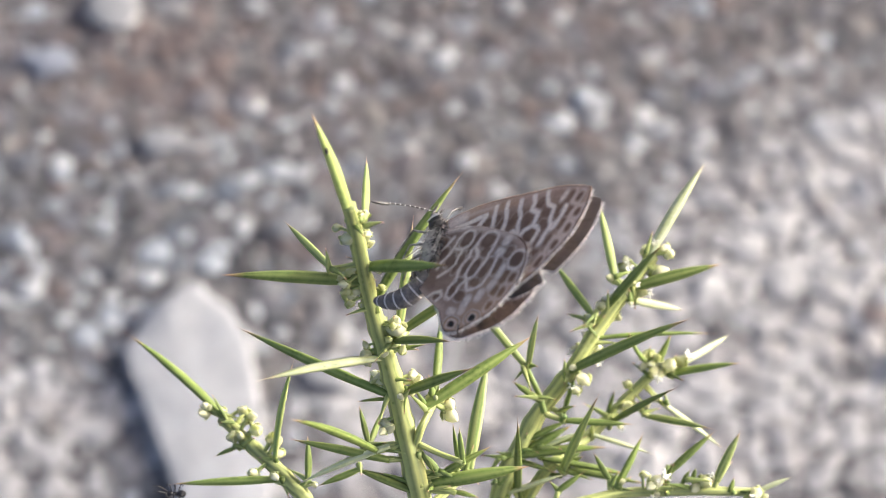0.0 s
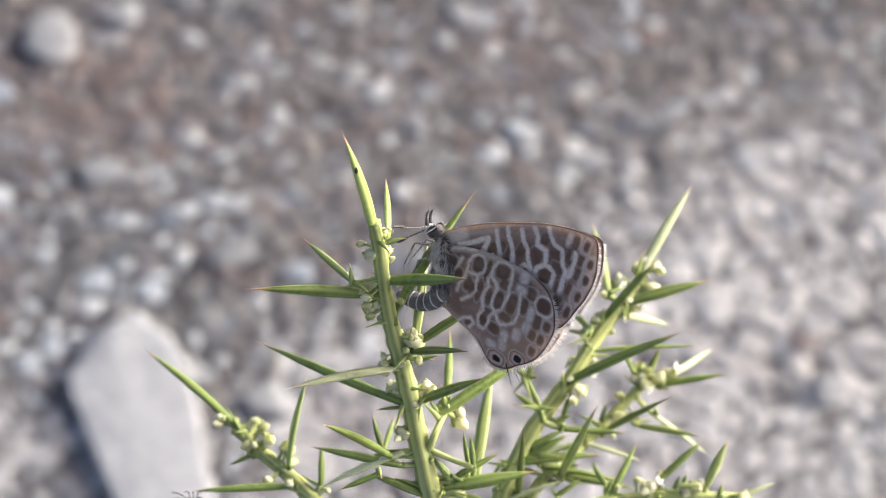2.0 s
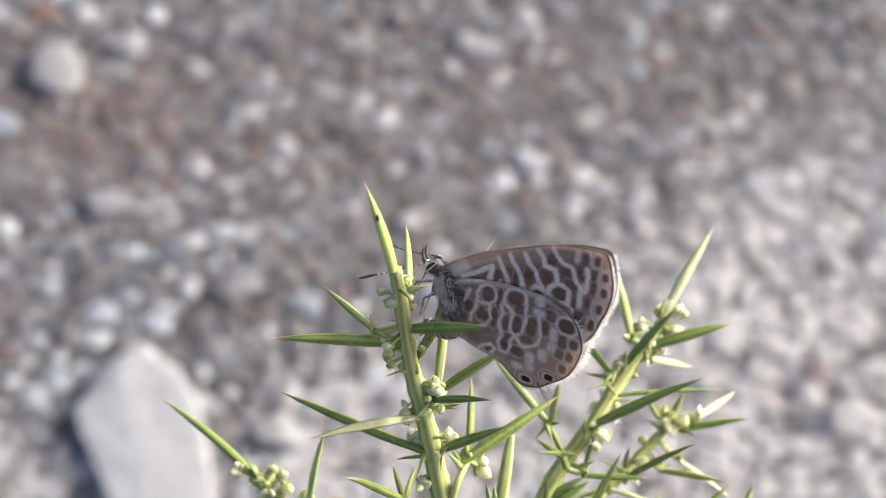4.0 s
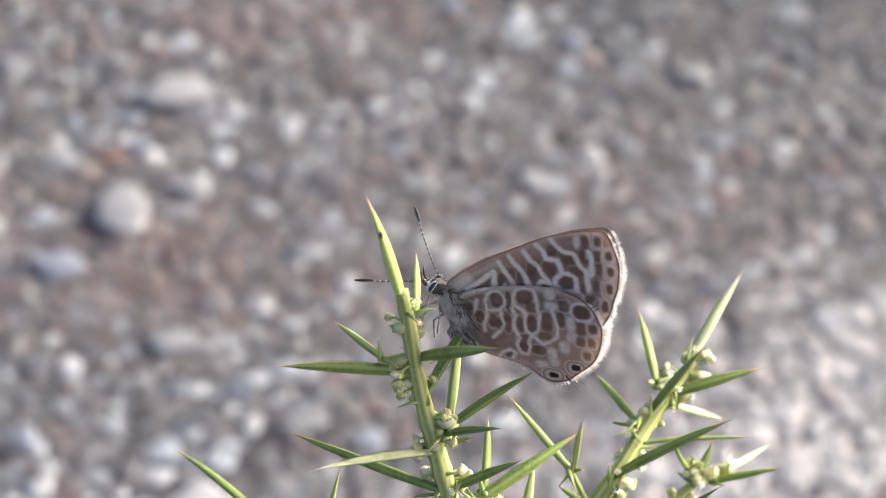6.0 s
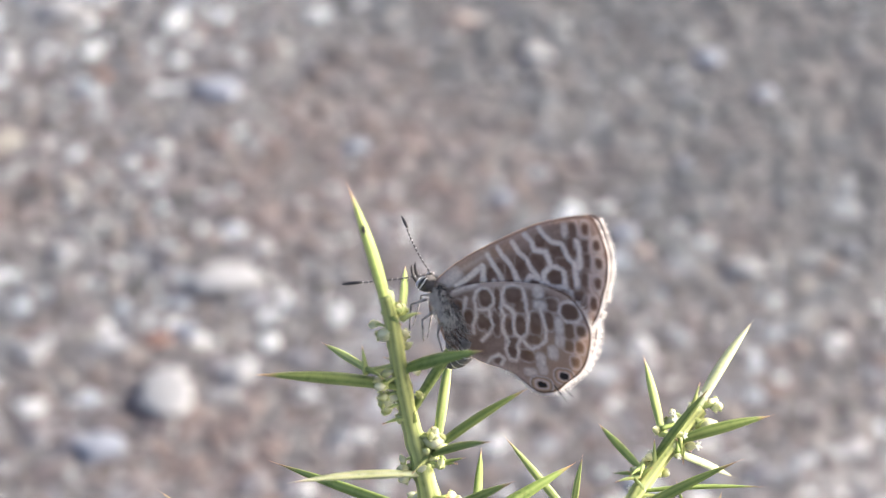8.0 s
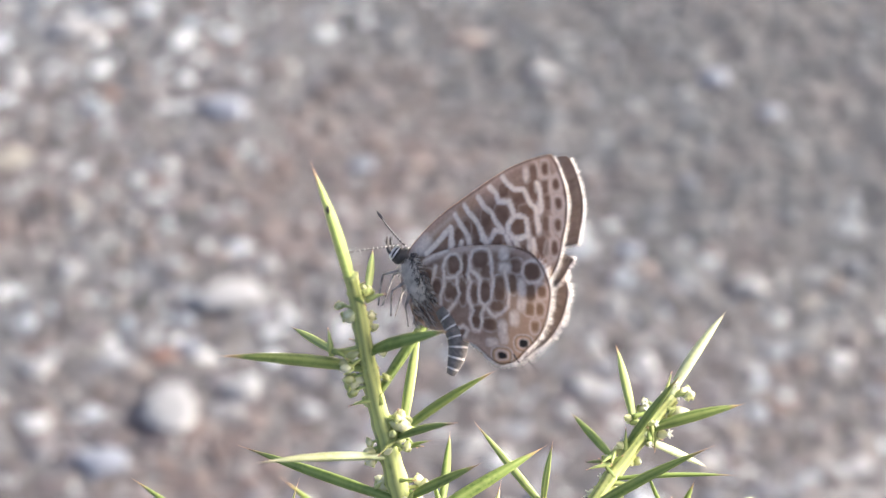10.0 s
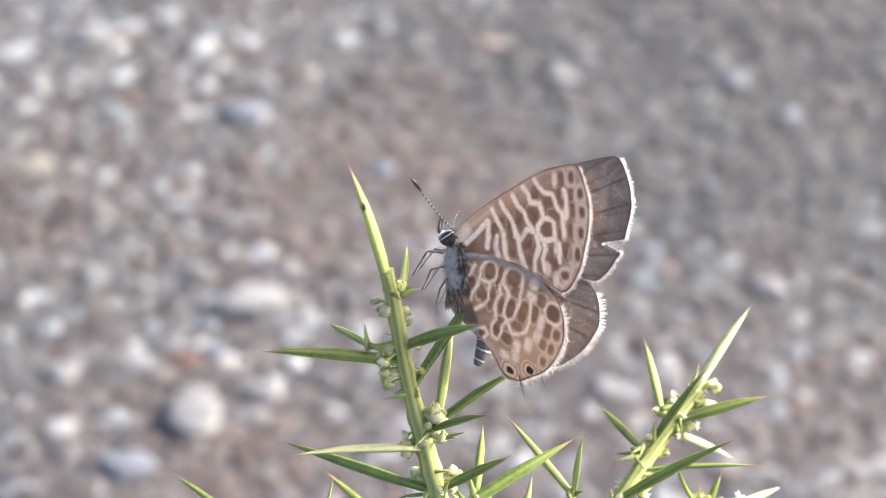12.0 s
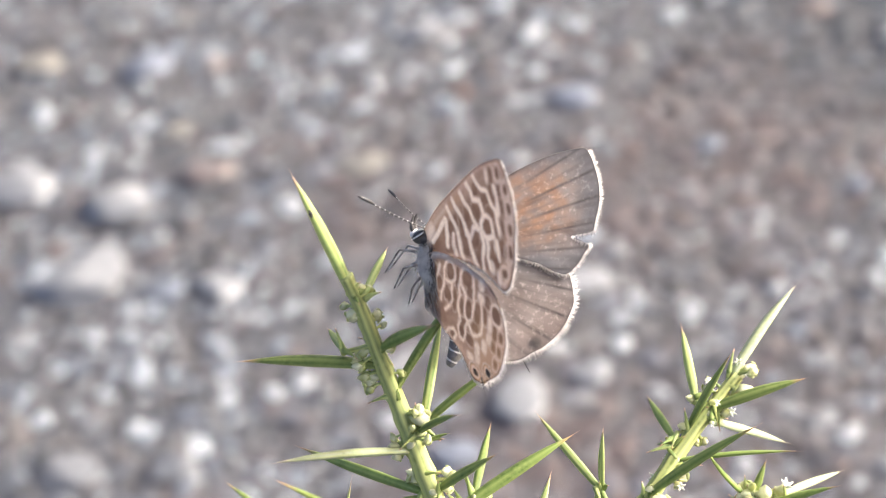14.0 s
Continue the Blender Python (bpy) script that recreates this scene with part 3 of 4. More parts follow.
build_stem(((6, -4, -281), (5.5, -6, -160), (5.4, -13, -40), (4.9, -13.5, -3), (3.6, -9.6, 0.6), (2.7, -7.2, 4.6), (1.9, -5.6, 8.0), (0.9, -3.7, 11.6), (0.3, -2.7, 15.6), (-0.1, -2.0, 20.6), (-0.5, -1.7, 23.5)), 1.24, 0.43)
build_stem(((3.9, -10.4, -0.6), (4.8, -9.2, 2.4), (5.7, -6.9, 2.2)), 0.40, 0.7)
build_stem(((6, -4, -279), (7, -4, -150), (10.0, -9, -30), (11.2, -6.0, -14), (14.2, -0.6, -10.6), (17.4, 2.9, -8.2), (19.4, 6.0, -7.0), (21.6, 8.9, -5.6), (24.4, 12.6, -4.4)), 1.08, 0.52)
build_stem(((6, -4, -279), (2, -6, -150), (-4, -12, -30), (-5.2, -10.7, -8.4), (-8.1, -7.7, -8.6), (-11.0, -4.4, -10.1), (-13.6, -1.7, -10.4)), 0.92, 0.6)
build_stem(((11.0, -8.5, -22), (14.9, -4.5, -14), (20.1, 1.2, -15.6), (23.5, 4.8, -14.6), (25.6, 6.6, -13.4)), 0.62, 0.7)
build_stem(((15.0, -1.3, -8.9), (14.5, 0.1, -8.0), (13.3, 2.0, -6.6)), 0.30, 0.8, LEAF)
build_stem(((10.5, -9.0, -18), (14, -9.5, -12.5), (22.0, -6.4, -13.7), (29.5, -6.1, -13.5), (34.4, -5.6, -14.6)), 0.62, 0.6)
PALE_LEAVES = {("A", 10), ("L", 2), ("D", 3), ("D", 6), ("D", 10), ("B", 6), ("B", 0), ("X", 0), ("X", 5), ("X", 7)}
LIME_LEAVES = {("A", 0), ("A", 1), ("A", 2), ("A", 6), ("B", 2), ("C", 1), ("M", 8), ("M", 9), ("M", 0), ("M", 2), ("D", 5), ("D", 8)}
for letter, rows in (("A", LEAVES_A), ("L", LEAVES_L), ("C", LEAVES_C), ("B", LEAVES_B), ("D", LEAVES_D), ("M", LEAVES_M), ("N", LEAVES_N), ("X", LEAVES_X), ("Y", LEAVES_Y)):
    for number, (base, tip, width) in enumerate(rows):
        mat = PALE if (letter, number) in PALE_LEAVES else LIME if (letter, number) in LIME_LEAVES else LEAF
        build_leaf(base, tip, width, ord(letter) * 100 + number, mat)
        rng = random.Random(ord(letter) * 10 + number)
        for k in range(2 if letter in "ABCDM" else 1):
            build_thorn([v + rng.uniform(-0.35, 0.35) for v in base], ord(letter) * 300 + number * 3 + k, rng.uniform(1.0, 2.4))
BUDS_A = (
    (0.2, -1.0, 21.0), (-1.0, -2.1, 19.4), (0.7, -0.2, 18.1), (-2.1, -2.8, 14.7), (-1.1, -3.6, 13.3), (0.1, -3.0, 11.2), (1.4, -1.2, 8.0),
    (4.1, -4.0, 10.9), (4.3, -4.7, 10.5), (-0.3, -5.9, 7.9), (-1.1, -5.5, 3.9), (6.8, -6.3, 1.5), (5.6, -1.1, -1.6), (4.7, -6.2, 4.8), (0.8, -9.7, 1.9))
BUDS_B = (
    (25.7, 13.4, -4.4), (23.8, 14.3, -6.1), (21.7, 11.7, -5.1), (24.6, 11.1, -4.9), (18.8, 10.7, -8.8), (22.5, 9.2, -6.3), (22.6, 8.5, -11.1),
    (21.0, 4.9, -10.7), (17.4, 6.0, -9.6), (24.6, 5.6, -11.3), (25.3, 3.3, -9.7), (29.5, 6.5, -12.7), (27.8, 3.1, -9.3), (24.3, -0.5, -9.6),
    (24.6, -6.3, -11.4), (29.2, -5.4, -13.0), (20.4, 0.1, -8.0), (33.9, -6.1, -13.5), (11.5, -7.7, -3.4))
BUDS_C = ((-16.1, -1.0, -10.0), (-11.3, -1.7, -10.4), (-10.2, -2.9, -9.1), (-8.0, -3.6, -7.3), (-12.1, -3.8, -9.7), (-10.8, -8.8, -8.7))
for number, at in enumerate(BUDS_A + BUDS_B + BUDS_C):
    build_bud(at, number + 7)
    rng = random.Random(number)
    for k in range(2):
        near = tuple(v + rng.uniform(-1.0, 1.0) for v in at)
        build_bud(near, number * 4 + k + 100, rng.uniform(0.5, 0.8))
for letter, rows in (("A", LEAVES_A[2:]), ("B", LEAVES_B), ("C", LEAVES_C), ("D", LEAVES_D)):
    for number, (base, tip, width) in enumerate(rows):
        rng = random.Random(ord(letter) * 50 + number)
        way = rng.uniform(0.02, 0.10)
        near = tuple(p + (q - p) * way + rng.uniform(-0.7, 0.7) for p, q in zip(base, tip))
        build_bud(near, ord(letter) * 70 + number * 2, rng.uniform(0.42, 0.7))

# ---- the butterfly ----
# its own space, in millimetres: origin at the wing base, x to the wing's rear edge, y to the front edge, z to its left
HX = Vector((0.4961, -0.8682, 0))
HV = Vector((0.8682, 0.4961, 0))
FORE_LINES = (
    ((1.24, 1.66), (2.27, 2.37), (3.05, 3.01), (3.67, 3.49)),
    ((3.67, 3.49), (3.69, 2.88), (3.76, 2.22)),
    ((4.2, 4.43), (4.46, 3.89), (4.81, 3.31), (5.12, 2.72), (5.2, 2.26)),
    ((5.06, 5.07), (5.41, 4.49), (5.89, 3.88), (6.27, 3.16), (6.37, 2.32)),
    ((6.35, 5.55), (6.77, 4.79), (7.4, 4.24), (7.82, 3.44), (8.25, 2.77)),
    ((7.43, 6.24), (7.88, 5.77), (8.13, 5.09), (9.03, 4.98), (9.27, 4.31), (9.36, 3.85), (8.77, 3.33), (8.66, 2.72), (9.19, 2.16), (9.48, 1.38)),
    ((9.36, 3.85), (9.91, 3.85), (10.34, 3.71)),
)
FORE_LINES_B = (
    ((8.68, 6.89), (9.07, 6.33), (9.57, 5.91), (10.45, 5.75), (10.75, 5.08), (11.01, 4.55), (11.43, 4.22), (11.42, 3.71)),
    ((10.46, 3.53), (10.44, 2.88), (10.44, 2.37)),
    ((8.97, 2.23), (9.65, 2.15), (10.48, 2.32)),
    ((11.74, 6.09), (11.86, 5.45), (11.89, 4.86), (11.81, 4.02)),
    ((11.41, 3.52), (11.42, 2.74)),
    ((5.21, 2.03), (5.22, 0.92), (5.51, 0.1)),
    ((6.22, 3.06), (6.67, 2.22), (6.68, 1.34), (6.96, 0.35), (7.51, -0.69)),
    ((8.53, 2.41), (8.76, 1.56), (8.19, 0.49), (8.1, -0.41), (8.44, -1.25)),
    ((3.68, 2.89), (3.45, 1.4)),
    ((10.9, 1.9), (10.95, 1.2), (10.8, 0.5)),
    ((9.4, 1.4), (9.1, 0.7), (9.2, -0.2)),
    ((6.9, 2.1), (7.6, 2.9), (8.2, 2.8)),
    ((4.5, 2.3), (4.3, 1.5), (4.5, 0.7)),
)
FORE_FAINT = (
    ((11.76, 7.68), (11.9, 6.78), (12.3, 6.36), (12.85, 6.59)),
    ((12.89, 6.45), (12.76, 5.62), (12.98, 5.05)),
    ((12.84, 4.99), (12.79, 4.02), (13.02, 3.53)),
    ((12.61, 3.45), (12.48, 2.6), (12.78, 1.93)),
    ((12.36, 1.8), (12.06, 0.93), (12.17, 0.23)),
    ((12.89, 6.45), (13.65, 6.65), (13.94, 5.95), (13.6, 5.1), (12.97, 5.0)),
)
FORE_FAINT_B = (
    ((12.97, 5.0), (13.81, 4.93), (13.89, 4.34), (13.65, 3.68), (12.93, 3.52)),
    ((12.65, 3.45), (13.55, 3.58), (13.66, 2.8), (13.23, 1.97)),
    ((12.04, 1.78), (11.75, 0.88), (12.14, 0.14), (12.86, 0.39)),
    ((10.68, -0.11), (10.34, -1.03), (10.89, -1.4), (11.69, -0.87), (12.13, -0.04), (11.46, 0.06), (10.68, -0.11)),
)
FORE_PALE = (
    (10.79, 6.88, 0.27, 0.6),
    (10.59, 1.62, 0.31, 0.66),
    (9.48, -0.12, 0.37, 0.57),
    (11.45, 2.72, 0.26, 0.48),
    (10.29, -0.9, 0.32, 0.57),
    (11.66, 4.21, 0.21, 0.56),
    (11.66, 5.84, 0.21, 0.39),
)
FORE_SPOTS = (
    (12.51, 7.15, 0.27, 0.46),
    (13.32, 5.9, 0.25, 0.39),
    (13.37, 4.48, 0.27, 0.42),
    (13.18, 2.85, 0.25, 0.42),
    (12.71, 1.18, 0.27, 0.52),
    (11.34, -0.52, 0.37, 0.35),
)
FORE_CELLS = (
    (9.73, 3.0, 0.6, 0.57),
    (8.66, 5.88, 0.41, 0.52),
    (10.04, 5.21, 0.59, 0.42),
    (10.53, 4.19, 0.55, 0.42),
    (11.47, 6.98, 0.31, 0.55),
    (11.33, 5.5, 0.36, 0.61),
    (8.29, 3.99, 0.55, 0.71),
    (6.89, 3.73, 0.42, 0.9),
    (5.08, 3.24, 0.28, 0.67),
    (4.3, 2.89, 0.24, 0.48),
    (5.89, 3.03, 0.28, 0.67),
    (11.06, 2.7, 0.18, 0.38),
    (11.53, 1.58, 0.41, 0.43),
    (12.38, 5.82, 0.27, 0.51),
    (12.49, 4.59, 0.27, 0.56),
    (12.21, 3.04, 0.27, 0.56),
    (7.46, 2.04, 0.59, 0.71),
    (4.14, 2.27, 0.33, 0.58),
    (4.15, 1.29, 0.38, 0.4),
    (6.0, 1.58, 0.38, 0.98),
    (7.71, 0.35, 0.37, 0.8),
    (9.83, 0.89, 0.42, 0.62),
    (11.76, 1.32, 0.42, 0.7),
    (10.44, 0.3, 0.42, 0.44),
)
HIND_LINES = (
    ((0.24, -0.13), (0.41, 0.52), (1.01, 1.23), (2.01, 1.7), (3.23, 2.1)),
    ((3.44, 1.84), (3.02, 1.45), (2.77, 0.79), (2.84, 0.07), (2.82, -0.61), (2.47, -1.34), (2.49, -2.02)),
    ((3.44, 1.84), (4.0, 1.86), (4.38, 1.34), (4.41, 0.67), (3.99, 0.18), (3.97, -0.45), (4.23, -1.19), (3.79, -1.94), (3.16, -2.57)),
    ((2.84, 0.02), (3.4, 0.0), (3.99, 0.18)),
    ((2.06, 0.84), (1.83, -0.02), (1.67, -0.67), (1.74, -1.39)),
)
HIND_LINES_B = (
    ((6.06, 2.37), (5.43, 2.09), (5.13, 1.39), (5.25, 0.63), (5.78, 0.32), (6.11, -0.16), (5.9, -0.92), (5.98, -1.68), (6.46, -2.05), (6.97, -1.54), (7.13, -0.75), (7.24, -0.06)),
    ((5.09, 1.0), (4.94, 0.3), (5.21, -0.29), (4.95, -1.05), (5.08, -1.76), (5.4, -2.39), (5.14, -3.12), (5.36, -3.87), (5.91, -3.98), (6.21, -3.3), (6.08, -2.69), (6.46, -2.1)),
    ((6.06, 2.37), (6.84, 2.32), (7.06, 1.59), (7.06, 0.54), (7.24, -0.06)),
    ((8.27, 0.66), (8.48, -0.13), (8.64, -1.07), (8.56, -1.99), (7.96, -2.52), (7.33, -2.85), (6.88, -2.57), (6.59, -2.13)),
    ((3.29, -4.62), (3.83, -3.99), (4.48, -3.65), (4.88, -3.94), (4.64, -4.47)),
    ((10.1, 1.19), (10.68, 1.6), (11.26, 1.48), (11.68, 1.07), (11.78, 0.47), (11.38, -0.02), (10.55, -0.13), (10.12, 0.24), (9.93, 0.69), (10.1, 1.19)),
)
HIND_PALE = (
    (8.2, 2.03, 0.47, 0.58),
    (8.25, 0.94, 0.56, 0.44),
    (9.78, -0.62, 0.37, 0.78),
    (9.77, -1.82, 0.38, 0.54),
    (9.09, -2.89, 0.47, 0.59),
    (8.0, -3.68, 0.43, 0.65),
    (8.12, -4.49, 0.38, 0.4),
    (7.07, -4.8, 0.53, 0.35),
)
HIND_SPOTS = (
    (10.79, 0.71, 0.74, 0.67),
    (11.64, -0.74, 0.37, 0.44),
    (11.45, -2.11, 0.33, 0.44),
    (10.99, -3.43, 0.33, 0.39),
)
HIND_CELLS = (
    (3.79, 1.07, 0.53, 0.69),
    (3.3, -1.03, 0.34, 0.55),
    (2.14, -0.75, 0.39, 0.55),
    (3.76, -1.21, 0.29, 0.5),
    (6.08, 1.56, 0.66, 0.68),
    (6.6, 0.62, 0.43, 0.44),
    (6.55, -1.02, 0.38, 0.79),
    (7.79, -0.7, 0.43, 0.88),
    (5.56, -1.11, 0.29, 0.69),
    (4.49, -1.01, 0.29, 0.89),
    (4.76, 0.95, 0.24, 0.98),
    (8.98, -0.25, 0.33, 0.68),
    (9.32, 1.08, 0.47, 0.48),
    (4.38, -4.16, 0.29, 0.25),
    (5.64, -3.34, 0.34, 0.55),
    (5.72, -2.45, 0.43, 0.35),
    (7.53, -2.04, 0.52, 0.34),
    (6.85, -3.45, 0.57, 0.4),
    (1.36, 0.02, 0.39, 0.5),
    (10.63, -0.88, 0.37, 0.68),
    (10.53, -2.1, 0.42, 0.44),
)
HIND_EYES = (
    (9.92, -4.76, 0.52, 0.4),
    (7.93, -5.75, 0.62, 0.4),
)
FORE = ((-1.36, -0.86), (-1.17, 0.62), (-0.53, 1.88), (0.33, 2.72), (1.48, 3.58), (3.0, 4.56), (4.49, 5.35), (5.95, 6.07), (7.87, 6.96), (9.74, 7.62), (11.12, 7.95), (12.47, 8.15), (13.13, 8.11), (13.56, 7.51), (13.9, 6.4), (14.12, 5.42), (14.14, 4.23), (13.94, 2.97), (13.62, 2.05), (13.05, 0.33), (12.1, -1.15), (11.2, -1.85), (10.3, -1.7), (8.4, -0.7), (5.1, 0.3), (2.3, 0.45), (0.2, -0.4))
HIND = ((-0.67, -0.6), (-0.19, 0.3), (0.52, 1.12), (1.78, 1.81), (4.2, 2.41), (6.54, 2.62), (8.85, 2.63), (10.41, 2.27), (11.28, 1.72), (11.9, 0.91), (12.4, -0.3), (12.48, -1.1), (12.19, -2.58), (11.7, -3.72), (10.94, -4.66), (10.15, -5.31), (9.3, -6.08), (8.58, -6.39), (7.72, -6.52), (6.91, -6.15), (6.29, -5.65), (5.49, -5.08), (4.47, -4.79), (3.3, -4.51), (2.14, -4.14), (0.96, -3.91), (0.05, -3.35), (-0.45, -2.19))
FORE_TORN = FORE[:18] + ((13.66, 1.95), (13.45, 1.42), (12.5, 1.28), (11.65, 1.1), (12.3, 0.68), (13.12, 0.32), (12.7, -0.3)) + FORE[20:]
FORE_PATTERN = (FORE_LINES + FORE_LINES_B, FORE_FAINT + FORE_FAINT_B, FORE_SPOTS, (), FORE_PALE, FORE_CELLS)
HIND_PATTERN = (HIND_LINES + HIND_LINES_B, (), HIND_SPOTS, HIND_EYES, HIND_PALE, HIND_CELLS)


def near_line(p, line):
    best = 99.0
    for a, b in zip(line, line[1:]):
        ax, ay, bx, by = a[0], a[1], b[0], b[1]
        dx, dy = bx - ax, by - ay
        t = max(0.0, min(1.0, ((p.x - ax) * dx + (p.y - ay) * dy) / (dx * dx + dy * dy)))
        best = min(best, math.hypot(p.x - ax - t * dx, p.y - ay - t * dy))
    return best


def soft(d, edge, blur):
    return max(0.0, min(1.0, (edge - d) / blur + 0.5))


def ring_at(q, spot):
    """How far q lies out from the centre of an oval spot: 1 on its edge; and the spot's mean radius."""
    x, y, rx, ry = spot
    return (abs((q.x - x) / rx) ** 2.7 + abs((q.y - y) / ry) ** 2.7) ** 0.37, (rx + ry) / 2


def under_scales(p, pattern, rim, fore):
    """Pale lines, dark cells and warm rings of the underside at the point p; rim: distance to the outer edge."""
    lines, faint, spots, eyes, pale, cells = pattern
    q = p + Vector((noise.noise(p * 1.5), noise.noise(p * 1.5 + Vector((9, 0, 0))), 0)) * 0.05
    q = q + Vector((noise.noise(p * 5.0), noise.noise(p * 5.0 + Vector((0, 7, 0))), 0)) * 0.05
    white, warm, lone = 0.0, 0.0, 9.0
    for n, line in enumerate(lines):
        away = near_line(q, line)
        lone = min(lone, away)
        white = max(white, ((1.0 if fore else 0.86) + 0.2 * noise.noise(p * 2.2)) * soft(away, (0.205 if fore else 0.125) + 0.05 * noise.noise(p * 1.1 + Vector((n, 0, 0))), 0.17))
    for line in faint:
        away = near_line(q, line)
        lone = min(lone, away)
        white = max(white, 0.40 * soft(away, 0.12, 0.17))
    dark = ((0.80 if fore else 0.66) + 0.3 * noise.noise(p * 0.9 + Vector((3, 1, 0)))) * soft(-lone, -0.24, 0.2) * soft(-rim, -0.5, 0.5)
    if fore:
        dark *= 0.50 + 0.50 * soft(p.y - 0.44 * p.x, 1.75, 1.0) * soft(p.x, 12.2, 1.0)
    else:
        dark *= 0.45 + 0.55 * soft(p.x - 0.25 * p.y, 9.2, 1.2) * soft(-p.y, 4.0, 1.2) * soft(p.y, 2.0, 0.5)
    core, ring = 0.0, 0.0
    for spot in cells:
        d, r = ring_at(q, spot)
        core = max(core, soft((d - 1) * r, 0.04, 0.22))
        ring = max(ring, ((0.14 if fore else 0.38) + 0.3 * noise.noise(p * 1.9)) * soft(abs((d - 1) * r - 0.18), 0.05, 0.12))
    dark = min(1.0, max(dark, (0.92 + 0.2 * noise.noise(p * 1.4)) * core))
    white = max(white * (1 - 0.25 * core), ring * (1 - core) * (0.6 if fore and p.x > 12 else 1.0))
    dark *= 1 - 0.5 * ring * (1 - core)
    for spot in spots:
        d, r = ring_at(q, spot)
        white = max(white * soft(-d * r, -r * 1.05, 0.2), 0.42 * soft(abs((d - 1) * r - 0.17), 0.08, 0.13))
        warm = max(warm, 0.26 * soft(abs((d - 1) * r - 0.2), 0.14, 0.12) * soft(p.y, -0.3, 1.5))
        dark = max(dark, soft((d - 0.97) * r, 0.0, 0.2))
    for spot in pale:
        d, r = ring_at(q, spot)
        white = max(white, (0.72 + 0.3 * noise.noise(p * 2.5)) * soft((d - 1) * r, 0.0, 0.34))
    if fore:
        # the pale front edge near the body, then plain brown
        white = max(white, 0.75 * soft(near_line(q, ((-0.9, 0.2), (0.1, 1.5), (1.4, 2.7))), 0.50, 0.5))
        white = max(white, 0.35 * soft(near_line(q, ((1.2, 2.6), (2.6, 3.5), (4.2, 4.5))), 0.22, 0.4))
        dark = max(dark, 0.9 * soft(near_line(q, ((-0.4, 0.4), (0.6, 1.2), (1.8, 2.2), (3.2, 3.2))), 0.16, 0.3))
        warm = max(warm, 0.20 * soft(near_line(q, ((1.6, 2.9), (3.4, 3.9), (6.0, 5.3))), 0.4, 0.5))
    else:
        white = max(white, 0.30 * soft(near_line(q, ((0.8, 0.9), (2.3, 1.7), (4.6, 2.25), (9.0, 2.5))), 0.20, 0.35))
        warm = max(warm, 0.25 * soft(p.y, -1.0, 2.5) * soft(-p.x, -7.5, 2.0))
    for spot in eyes:
        d, r = ring_at(q, spot)
        keep = soft(-d * r, -r * 1.75, 0.2)
        white, dark, warm = white * keep, dark * keep, warm * keep
        warm = max(warm, 0.42 * soft(abs((d - 1) * r - 0.10), 0.13, 0.1))
        white = max(white, 0.45 * soft(abs(d - 0.92) * r, 0.07, 0.10), 0.5 * soft(abs((d - 1) * r - 0.30), 0.06, 0.10))
        dark = max(dark, 1.8 * soft((d - (0.62 if spot[1] < -5 else 0.84) - 0.25 * noise.noise(p * 3.0)) * r, 0.0, 0.12), 1.3 * soft(abs((d - 1) * r - 0.22), 0.05, 0.07))
    edge = soft(abs(rim - 0.10), 0.07, 0.08)
    if fore:
        edge *= max(soft(-p.x, -9.5, 1.5), 0.6)
    else:
        edge *= max(soft(-p.x, -9.0, 1.5), soft(p.y, -5.3, 0.8))
    return white * (1 - edge), max(dark, 1.4 * edge), warm


def upper_scales(p, rim, fore):
    """Dark veins and spots (r), the grey border (g) and the painted coppery sheen (b) of the upper side."""
    a = math.atan2(p.y - 0.2, p.x + 2.5)
    far = p.length
    out = min(1.0, max(0.0, (p.x - 2) / 8))
    rays = 26 if fore else 21
    vein = 0.9 * soft(abs(math.sin(a * rays)) / rays * (far + 2.5), 0.10, 0.14) * (out ** (2.2 if fore else 1.2))
    streak = noise.noise(Vector((a * 40, far * 0.30, 3.0)))
    vein = max(vein, 0.38 * soft(-streak, -0.15, 0.3) * (0.4 + 0.6 * out))
    edge = soft(rim, 0.16, 0.12)
    border = soft(rim, 1.6, 2.0) * (1.0 if fore else 0.25) * soft(-p.x, -7.0, 4.0)
    if fore:
        patch = noise.noise(p * 1.1 + Vector((2, 5, 0))) + 0.7 * noise.noise(Vector((a * 34, far * 1.4, 7.0)))
        copper_sheen = 0.82 * soft(abs(p.x - 8.6), 3.0, 2.6) * soft(abs(p.y - 3.6), 2.9, 2.4) * (0.75 + 0.7 * patch)
    else:
        vein = max(vein, 0.85 * soft(math.hypot(p.x - 10.0, p.y + 4.6), 0.55, 0.3), 0.5 * soft(math.hypot(p.x - 9.0, p.y + 5.5), 0.34, 0.3))
        copper_sheen = 0.24 * soft(p.y, 0.4, 3.0)
    return max(0.0, vein, 0.75 * edge), border * 0.75, max(0.0, min(1.0, copper_sheen))


